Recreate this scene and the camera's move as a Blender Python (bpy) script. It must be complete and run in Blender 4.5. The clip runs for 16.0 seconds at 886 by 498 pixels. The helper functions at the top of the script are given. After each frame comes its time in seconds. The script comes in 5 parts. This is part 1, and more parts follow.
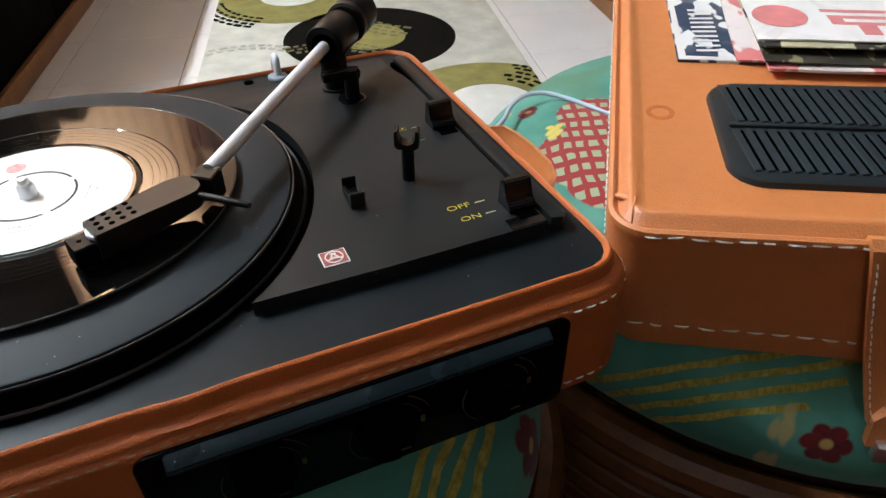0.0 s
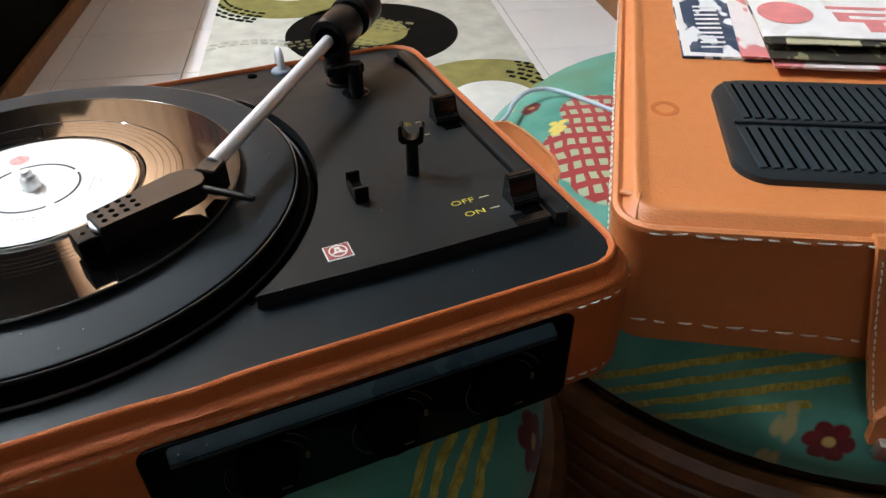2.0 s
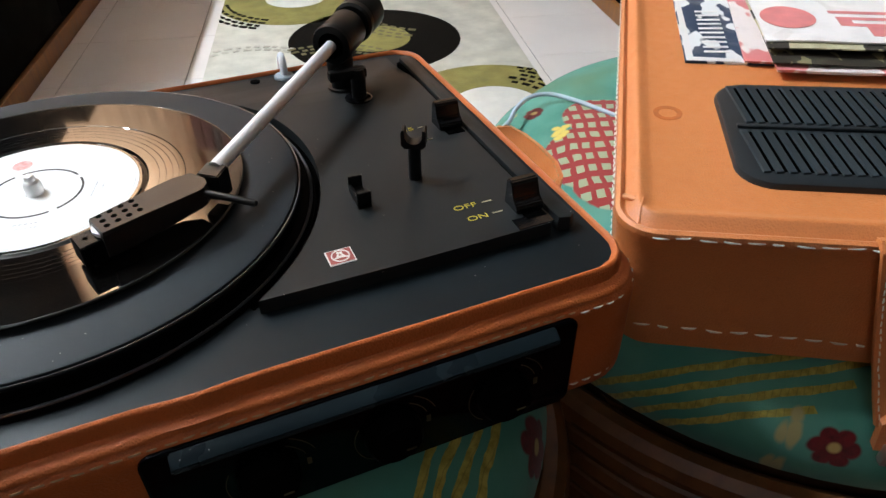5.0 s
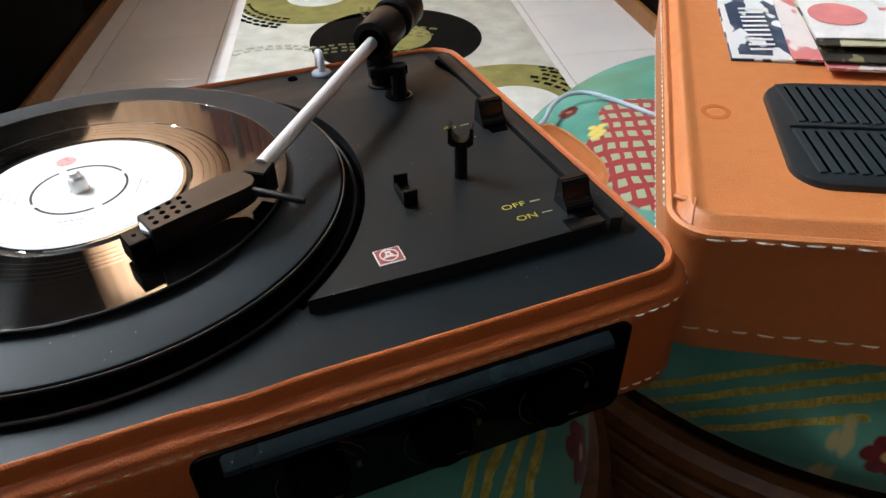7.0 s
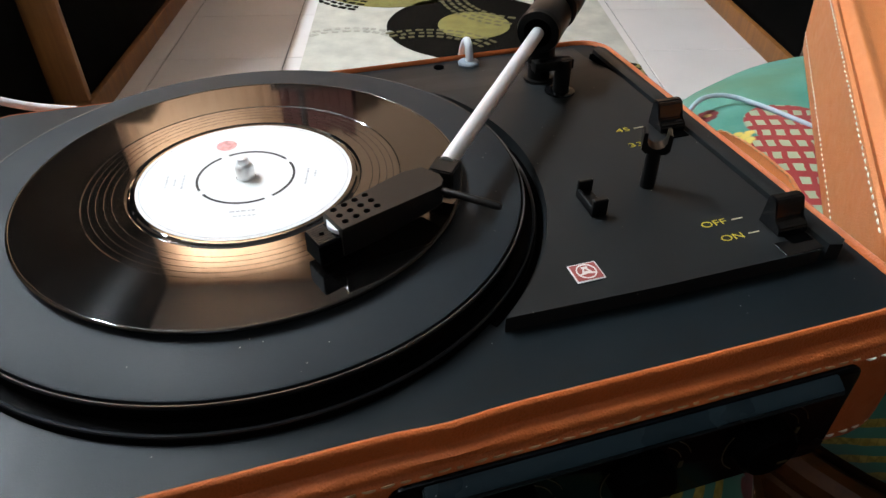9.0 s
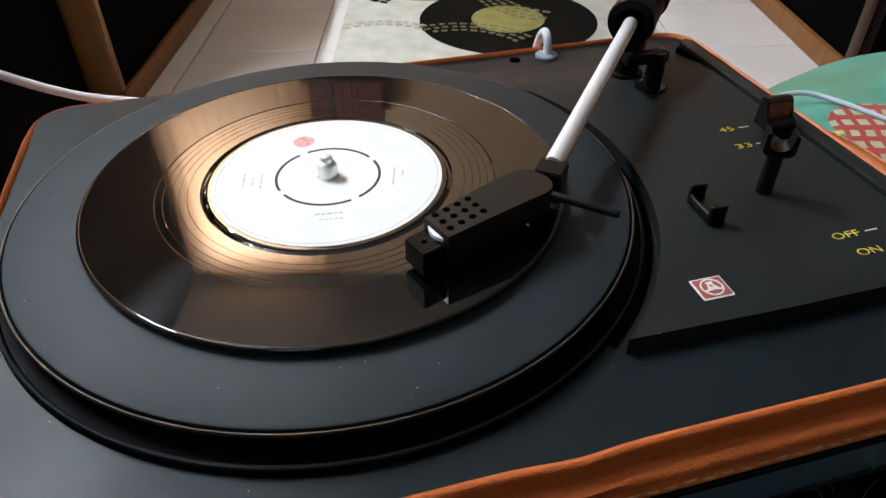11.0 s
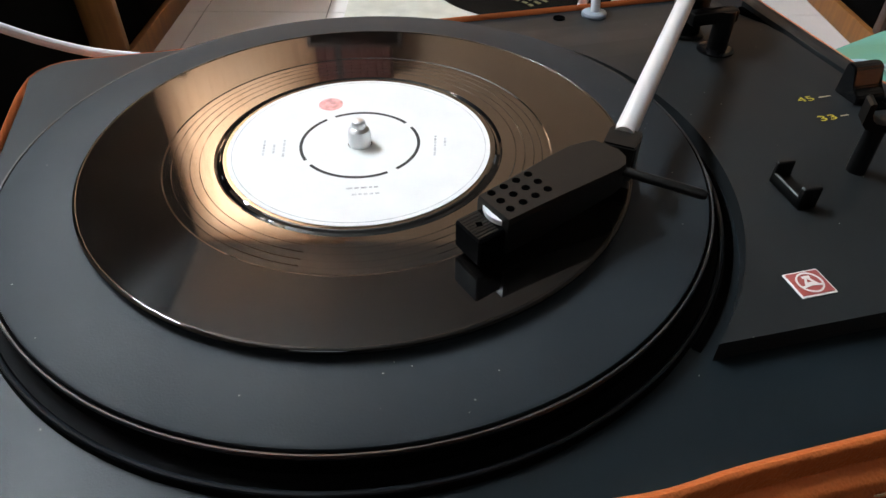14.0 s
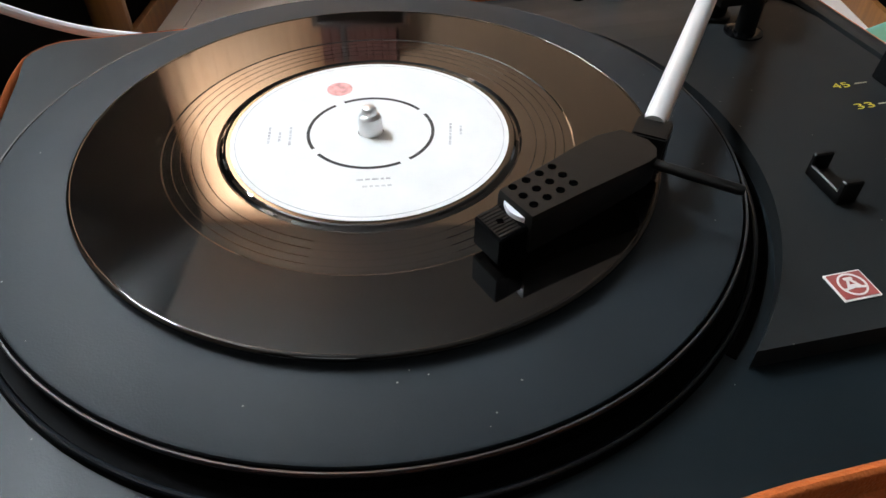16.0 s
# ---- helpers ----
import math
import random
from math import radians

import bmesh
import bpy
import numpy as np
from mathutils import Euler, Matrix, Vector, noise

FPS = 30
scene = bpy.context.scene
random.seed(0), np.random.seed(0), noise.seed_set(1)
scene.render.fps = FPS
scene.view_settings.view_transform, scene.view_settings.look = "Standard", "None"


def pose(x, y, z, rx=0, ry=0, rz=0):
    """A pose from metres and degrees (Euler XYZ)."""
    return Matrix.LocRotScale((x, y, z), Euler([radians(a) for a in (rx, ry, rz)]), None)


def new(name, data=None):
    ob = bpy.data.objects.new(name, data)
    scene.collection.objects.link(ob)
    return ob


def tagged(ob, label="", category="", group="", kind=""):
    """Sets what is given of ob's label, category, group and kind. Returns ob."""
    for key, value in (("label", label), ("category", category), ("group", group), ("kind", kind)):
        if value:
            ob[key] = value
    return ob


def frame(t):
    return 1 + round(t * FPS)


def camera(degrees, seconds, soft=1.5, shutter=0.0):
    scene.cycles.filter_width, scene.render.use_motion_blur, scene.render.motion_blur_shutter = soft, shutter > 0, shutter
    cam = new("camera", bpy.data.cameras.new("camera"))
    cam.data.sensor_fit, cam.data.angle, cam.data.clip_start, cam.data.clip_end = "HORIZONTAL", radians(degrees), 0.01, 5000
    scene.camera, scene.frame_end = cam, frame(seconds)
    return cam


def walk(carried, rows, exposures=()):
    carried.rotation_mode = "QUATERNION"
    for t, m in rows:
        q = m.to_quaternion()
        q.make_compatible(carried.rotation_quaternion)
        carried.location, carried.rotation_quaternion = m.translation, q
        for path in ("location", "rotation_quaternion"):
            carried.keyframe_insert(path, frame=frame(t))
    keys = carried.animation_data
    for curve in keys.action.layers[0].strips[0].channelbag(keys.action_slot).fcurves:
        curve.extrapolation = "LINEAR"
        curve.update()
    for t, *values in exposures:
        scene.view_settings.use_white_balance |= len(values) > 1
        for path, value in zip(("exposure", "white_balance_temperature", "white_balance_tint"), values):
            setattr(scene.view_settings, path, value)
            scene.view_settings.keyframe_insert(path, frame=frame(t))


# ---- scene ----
Z0 = 0.62          # height of the record's face over the floor
cam = camera(65.85, 16.0)
ROWS = [
    (0.0, 0.0630, -0.2989, 0.7822, -23.83, -37.87, -0.42),
    (0.5, 0.0626, -0.2981, 0.7815, -23.96, -38.07, -0.15),
    (1.0, 0.0625, -0.2984, 0.7813, -23.80, -38.15, -0.17),
    (1.5, 0.0616, -0.2984, 0.7809, -23.79, -38.19, -0.12),
    (2.0, 0.0616, -0.2983, 0.7812, -23.79, -38.14, -0.08),
    (2.5, 0.0633, -0.2989, 0.7826, -23.77, -37.90, -0.35),
    (3.0, 0.0634, -0.2987, 0.7835, -23.73, -37.81, -0.45),
    (3.5, 0.0628, -0.2985, 0.7821, -23.69, -37.96, -0.29),
    (4.0, 0.0623, -0.2984, 0.7809, -23.61, -37.87, -0.25),
    (6.5, 0.0580, -0.2943, 0.7800, -22.82, -37.58, -0.79),
    (7.0, 0.0508, -0.2883, 0.7770, -21.93, -37.67, -0.78),
    (7.5, 0.0412, -0.2763, 0.7740, -20.98, -37.96, -0.28),
    (8.0, 0.0311, -0.2693, 0.7749, -19.80, -38.05, -0.08),
    (8.5, 0.0199, -0.2575, 0.7713, -18.54, -38.35, 0.08),
    (9.0, 0.0072, -0.2468, 0.7693, -17.07, -38.58, -0.05),
    (9.5, -0.0009, -0.2371, 0.7649, -16.39, -38.80, 0.08),
    (12.0, -0.0206, -0.2128, 0.7571, -14.37, -39.16, -0.73),
    (12.5, -0.0228, -0.2091, 0.7542, -14.43, -39.77, -0.51),
    (13.0, -0.0221, -0.2040, 0.7500, -14.57, -40.21, -0.59),
    (13.5, -0.0186, -0.1981, 0.7453, -14.49, -41.02, -0.62),
    (14.0, -0.0211, -0.1906, 0.7429, -14.49, -41.59, 0.34),
    (14.5, -0.0233, -0.1822, 0.7377, -13.66, -42.48, -0.10),
    (15.0, -0.0219, -0.1805, 0.7386, -13.76, -42.84, -0.03),
    (15.5, -0.0197, -0.1801, 0.7376, -14.58, -43.12, 0.60),
    (16.0, -0.0214, -0.1787, 0.7380, -13.99, -43.12, 0.35),
]


def eye_pose(x, y, z, yaw, pitch, roll):
    return pose(x, y, z, 0, 0, yaw) @ pose(0, 0, 0, 90 + pitch) @ pose(0, 0, 0, 0, 0, roll)


walk(cam, [(r[0], eye_pose(*r[1:])) for r in ROWS], ((0.0, -0.18), (4.0, -0.18), (7.0, -0.21), (9.5, -0.31), (12.0, -0.36), (16.0, -0.36)))

# ---- light ----
world = bpy.data.worlds.new("world")
scene.world = world
world.use_nodes = True
world.node_tree.nodes["Background"].inputs[0].default_value = (0.8, 0.85, 1.0, 1)
world.node_tree.nodes["Background"].inputs[1].default_value = 0.02
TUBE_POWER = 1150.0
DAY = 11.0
# strength of the added fill window behind the stools
FILL_POWER = 4.3
ROOM = pose(0, 0, 0, 0, 0, -14.5)      # the room stands askew to the player


# ---- materials ----
class Nodes:
    """Short-hand for a material's node tree."""

    def __init__(self, name):
        self.m = bpy.data.materials.new(name)
        self.m.use_nodes = True
        self.t = self.m.node_tree
        self.b = self.t.nodes["Principled BSDF"]

    def put(self, kind, **settings):
        n = self.t.nodes.new(kind)
        for k, v in settings.items():
            n.inputs[k.replace("_", " ")].default_value = v
        return n

    def link(self, a, b):
        self.t.links.new(a, b)

    def coord(self, which="Object"):
        return self.t.nodes.new("ShaderNodeTexCoord").outputs[which]

    def math(self, op, a, b=0.0, c=0.0, clamp=False):
        n = self.t.nodes.new("ShaderNodeMath")
        n.operation, n.use_clamp = op, clamp
        for i, v in enumerate((a, b, c)):
            if isinstance(v, (int, float)):
                n.inputs[i].default_value = v
            else:
                self.link(v, n.inputs[i])
        return n.outputs[0]

    def xyz(self, vec):
        n = self.t.nodes.new("ShaderNodeSeparateXYZ")
        self.link(vec, n.inputs[0])
        return n.outputs[0], n.outputs[1], n.outputs[2]

    def noise(self, vec, scale, detail=3.0, rough=0.55):
        n = self.put("ShaderNodeTexNoise", Scale=scale, Detail=detail, Roughness=rough)
        self.link(vec, n.inputs["Vector"])
        return n.outputs[0]

    def voronoi(self, vec, scale, feature="F1"):
        n = self.put("ShaderNodeTexVoronoi", Scale=scale)
        n.feature = feature
        self.link(vec, n.inputs["Vector"])
        return n.outputs["Distance"]

    def ramp(self, fac, stops):
        n = self.t.nodes.new("ShaderNodeValToRGB")
        e = n.color_ramp.elements
        while len(e) < len(stops):
            e.new(0.5)
        for el, (p, c) in zip(e, stops):
            el.position, el.color = p, (*c, 1) if len(c) == 3 else c
        self.link(fac, n.inputs[0])
        return n.outputs[0]

    def span(self, fac, a, b, lo=0.0, hi=1.0):
        n = self.t.nodes.new("ShaderNodeMapRange")
        self.link(fac, n.inputs[0])
        for i, v in enumerate((a, b, lo, hi)):
            n.inputs[i + 1].default_value = v
        return n.outputs[0]

    def mix(self, fac, a, b, mode="MIX"):
        n = self.t.nodes.new("ShaderNodeMix")
        n.data_type, n.blend_type = "RGBA", mode
        for i, v in ((0, fac), (6, a), (7, b)):
            if isinstance(v, (int, float)):
                n.inputs[i].default_value = v
            elif isinstance(v, tuple):
                n.inputs[i].default_value = (*v, 1)
            else:
                self.link(v, n.inputs[i])
        return n.outputs[2]

    def bump(self, height, strength, dist=0.001):
        n = self.put("ShaderNodeBump", Strength=strength, Distance=dist)
        self.link(height, n.inputs["Height"])
        self.link(n.outputs[0], self.b.inputs["Normal"])
        return n

    def set(self, **v):
        for k, x in v.items():
            s = self.b.inputs[k.replace("_", " ")]
            if isinstance(x, (int, float)):
                s.default_value = x
            elif isinstance(x, tuple):
                s.default_value = (*x, 1)
            else:
                self.link(x, s)
        return self


def surface(name, col, rough=0.5, metal=0.0, var=0.15, big=12.0, fine=400.0, grain=0.15, dist=0.0004, spec=0.5):
    """A plain worked surface: blotches, fine grain and uneven gloss."""
    k = Nodes(name)
    co = k.coord()
    blotch, fleck = k.noise(co, big, 4), k.noise(co, fine, 2)
    f = k.span(blotch, 0.3, 0.7, 1 - var, 1 + var)
    v = k.t.nodes.new("ShaderNodeVectorMath")
    v.operation = "SCALE"
    v.inputs[0].default_value = col
    k.link(f, v.inputs["Scale"])
    k.set(Base_Color=v.outputs[0], Metallic=metal, Specular_IOR_Level=spec)
    k.set(Roughness=k.span(blotch, 0.3, 0.7, max(rough - 0.06, 0.02), min(rough + 0.08, 1)))
    if grain:
        k.bump(fleck, grain, dist)
    return k.m


def leather(name, col, spec):
    k = Nodes(name)
    co = k.coord()
    cells, soft, stain = k.voronoi(co, 1050), k.noise(co, 160, 4), k.noise(co, 9, 4)
    c = k.mix(k.span(stain, 0.3, 0.7), tuple(x * 0.93 for x in col), tuple(min(x * 1.06, 1) for x in col))
    c = k.mix(k.span(soft, 0.62, 0.8, 0, 0.22), c, tuple(x * 0.6 for x in col))
    c = k.mix(k.span(cells, 0.05, 0.5, 0.30, 0.0), c, tuple(x * 0.55 for x in col))
    k.set(Base_Color=c, Roughness=k.span(soft, 0.3, 0.7, 0.42, 0.56), Specular_IOR_Level=spec)
    h = k.math("ADD", k.math("MULTIPLY", cells, 0.8), k.math("MULTIPLY", k.noise(co, 900, 3), 0.8))
    k.bump(h, 0.55, 0.00042)
    return k.m


def satin(name, col, rough, specks=True, spec=0.5):
    """Black moulded plastic with fine texture and some dust."""
    k = Nodes(name)
    co = k.coord()
    fine, blot = k.noise(co, 1800, 2), k.noise(co, 22, 4)
    c = k.mix(k.span(blot, 0.35, 0.75), col, tuple(x * 1.5 for x in col))
    if specks:
        d = k.voronoi(co, 210)
        lone = k.noise(co, 60, 1)
        dust = k.math("MULTIPLY", k.math("LESS_THAN", d, 0.050), k.math("GREATER_THAN", lone, 0.55))
        c = k.mix(k.math("MULTIPLY", dust, 0.4), c, (0.55, 0.53, 0.48))
    k.set(Base_Color=c, Roughness=k.span(blot, 0.3, 0.7, rough - 0.05, rough + 0.07), Specular_IOR_Level=spec)
    k.bump(fine, 0.12, 0.0003)
    return k.m


def vinyl():
    """Pressed black vinyl: grooves turn the gloss round the spindle, with a duller lead-in and a run-out."""
    k = Nodes("vinyl")
    co = k.coord()
    x, y, z = k.xyz(co)
    r = k.math("SQRT", k.math("ADD", k.math("MULTIPLY", x, x), k.math("MULTIPLY", y, y)))
    ring = k.t.nodes.new("ShaderNodeCombineXYZ")
    k.link(k.math("MULTIPLY", r, 1.0), ring.inputs[0])
    tracks = k.noise(ring.outputs[0], 260, 3, 0.8)
    inner = k.span(r, 0.0605, 0.0625, 1.0, 0.0)
    smear = k.noise(co, 40, 4)
    k.set(Base_Color=k.mix(k.span(smear, 0.4, 0.7), (0.0018, 0.0016, 0.0016), (0.0045, 0.0040, 0.0035)))
    rough = k.math("ADD", k.span(inner, 0, 1, 0.21, 0.20), k.span(tracks, 0.35, 0.65, -0.06, 0.06))
    k.set(Roughness=rough, Anisotropic=0.97, Anisotropic_Rotation=0.25, Coat_Weight=1.0, Coat_IOR=k.span(inner, 0, 1, 1.52, 1.75), Specular_IOR_Level=k.span(inner, 0, 1, 0.009, 0.004))
    k.set(Coat_Roughness=k.span(smear, 0.35, 0.7, 0.03, 0.07))
    tan = k.t.nodes.new("ShaderNodeTangent")
    tan.direction_type, tan.axis = "RADIAL", "Z"
    k.link(tan.outputs[0], k.b.inputs["Tangent"])
    return k.m


def wood(name, dark, light, scale=1.0):
    k = Nodes(name)
    co = k.coord()
    mp = k.t.nodes.new("ShaderNodeMapping")
    k.link(co, mp.inputs[0])
    mp.inputs["Scale"].default_value = (40 * scale, 40 * scale, 3 * scale)
    g, f = k.noise(mp.outputs[0], 1.0, 5, 0.65), k.noise(co, 8, 3)
    c = k.mix(k.span(g, 0.3, 0.7), dark, light)
    c = k.mix(k.span(f, 0.4, 0.8, 0, 0.35), c, tuple(0.6 * x for x in dark))
    k.set(Base_Color=c, Roughness=k.span(g, 0.3, 0.7, 0.35, 0.55))
    k.bump(g, 0.12, 0.001)
    return k.m


def cushion_fabric(name, bands, flower, lattice, sprigs=()):
    """Teal cotton print: red lattice leaves, yellow laddered stripes, a red flower. Places in the cushion's own metres."""
    k = Nodes(name)
    co = k.coord()
    x, y, z = k.xyz(co)
    weave = k.noise(co, 1500, 2)
    wob = k.noise(co, 30, 3)
    base = k.mix(k.span(k.noise(co, 14, 4), 0.3, 0.7), (0.036, 0.190, 0.145), (0.110, 0.300, 0.238))
    base = k.mix(k.span(k.noise(co, 9, 3), 0.52, 0.68, 0, 0.55), base, (0.10, 0.17, 0.08))
    wx = k.math("ADD", x, k.math("MULTIPLY", k.math("SUBTRACT", wob, 0.5), 0.008))
    wy = k.math("ADD", y, k.math("MULTIPLY", k.math("SUBTRACT", k.noise(co, 27, 3), 0.5), 0.008))

    def disc(cx, cy, r, soft=0.0008, cz=None):
        dx, dy = k.math("SUBTRACT", wx, cx), k.math("SUBTRACT", wy, cy)
        d2 = k.math("ADD", k.math("MULTIPLY", dx, dx), k.math("MULTIPLY", dy, dy))
        if cz is not None:
            dz = k.math("SUBTRACT", z, cz)
            d2 = k.math("ADD", d2, k.math("MULTIPLY", dz, dz))
        d = k.math("SQRT", d2)
        return k.span(d, r - soft, r + soft, 1, 0)

    def either(a, b):
        return k.math("MAXIMUM", a, b)

    # red leaves crossed by pale cells
    cx, cy, r, turn = lattice
    c, s = math.cos(turn), math.sin(turn)
    p = k.math("ADD", k.math("MULTIPLY", wx, c), k.math("MULTIPLY", wy, s))
    q = k.math("SUBTRACT", k.math("MULTIPLY", wy, c), k.math("MULTIPLY", wx, s))
    across_p, along_q = 0.0092, 0.0150
    cell = k.math("MULTIPLY", k.math("LESS_THAN", k.math("ABSOLUTE", k.math("SUBTRACT", k.math("FRACT", k.math("DIVIDE", p, across_p)), 0.5)), 0.31),
                  k.math("LESS_THAN", k.math("ABSOLUTE", k.math("SUBTRACT", k.math("FRACT", k.math("DIVIDE", q, along_q)), 0.5)), 0.27))
    area = disc(cx, cy, r)
    for ox, oy, rr in ((0.035, 0.045, 0.030), (0.0, -0.035, 0.036), (0.05, 0.0, 0.045)):
        area = either(area, disc(cx + ox, cy + oy, rr))
    col = k.mix(area, base, k.mix(cell, (0.25, 0.030, 0.030), (0.27, 0.34, 0.22)))
    # laddered stripes: bands counted along one slanting way of the cushion
    (ca, cb, cc, ce), lo, hi, share, ends = bands
    count = k.math("ADD", k.math("ADD", k.math("MULTIPLY", wx, ca), k.math("MULTIPLY", wy, cb)), k.math("ADD", k.math("MULTIPLY", z, cc), ce))
    line = k.math("LESS_THAN", k.math("ABSOLUTE", k.math("SUBTRACT", k.math("FRACT", k.math("ADD", count, 0.5)), 0.5)), share / 2)
    tail = k.math("ADD", ends[0], k.math("MULTIPLY", k.math("ROUND", count), ends[1]))
    box_ = k.math("MULTIPLY", k.math("MULTIPLY", k.math("GREATER_THAN", count, lo), k.math("LESS_THAN", count, hi)), k.math("LESS_THAN", x, tail))
    along = k.math("SUBTRACT", wx, wy)
    rung = k.math("LESS_THAN", k.math("FRACT", k.math("DIVIDE", along, 0.0048)), 0.15)
    yel = k.mix(k.math("MULTIPLY", rung, 0.4), k.mix(k.span(k.noise(co, 220, 3), 0.35, 0.65), (0.27, 0.22, 0.035), (0.47, 0.38, 0.08)), (0.12, 0.12, 0.03))
    col = k.mix(k.math("MULTIPLY", line, box_), col, yel)
    # flowers: round petals with a pale eye
    for fx, fy, fr, fz in flower:
        ln = math.hypot(fx, fy)
        ex, ey = (-fy / ln, fx / ln), (fx / ln * 0.55, fy / ln * 0.55)
        pet = disc(fx, fy, fr * 0.62, cz=fz)
        for i in range(6):
            a = i * math.pi / 3
            u, v = fr * 0.62 * math.cos(a), fr * 0.62 * math.sin(a)
            pet = either(pet, disc(fx + ex[0] * u + ey[0] * v, fy + ex[1] * u + ey[1] * v, fr * 0.42, cz=fz - 0.83 * v if fz else None))
        col = k.mix(pet, col, k.mix(k.span(k.noise(co, 260, 3), 0.4, 0.7), (0.13, 0.006, 0.009), (0.07, 0.006, 0.007)))
        col = k.mix(disc(fx, fy, fr * 0.26, cz=fz), col, (0.42, 0.30, 0.10))
        leaf = either(disc(fx - fr * 1.1, fy + fr * 1.15, fr * 0.26), either(disc(fx - fr * 0.85, fy + fr * 1.45, fr * 0.24), disc(fx - fr * 1.4, fy + fr * 1.4, fr * 0.22)))
        col = k.mix(leaf, col, (0.36, 0.31, 0.14))
    for fx, fy in sprigs:
        for ox, oy in ((0, 0), (0.004, 0.002), (-0.002, 0.005), (-0.004, -0.001)):
            col = k.mix(disc(fx + ox, fy + oy, 0.0030), col, (0.55, 0.45, 0.10))
    k.set(Base_Color=col, Roughness=0.85, Sheen_Weight=0.15, Specular_IOR_Level=0.2)
    k.bump(weave, 0.25, 0.0006)
    return k.m


def paper(name, ink, bare, scale, edge):
    """Printed sleeve paper: torn-looking blocks of ink on a worn ground."""
    k = Nodes(name)
    co = k.coord()
    mp = k.t.nodes.new("ShaderNodeMapping")
    mp.inputs["Scale"].default_value = (1.0, 0.55, 1.0)
    k.link(co, mp.inputs[0])
    n = k.noise(mp.outputs[0], scale, 2, 0.6)
    worn = k.noise(co, 60, 5)
    c = k.mix(k.span(n, edge - 0.012, edge + 0.012), ink, bare)
    c = k.mix(k.span(worn, 0.5, 0.75, 0, 0.3), c, tuple(0.55 * b for b in bare))
    k.set(Base_Color=c, Roughness=0.6, Specular_IOR_Level=0.3)
    k.bump(worn, 0.3, 0.001)
    return k.m


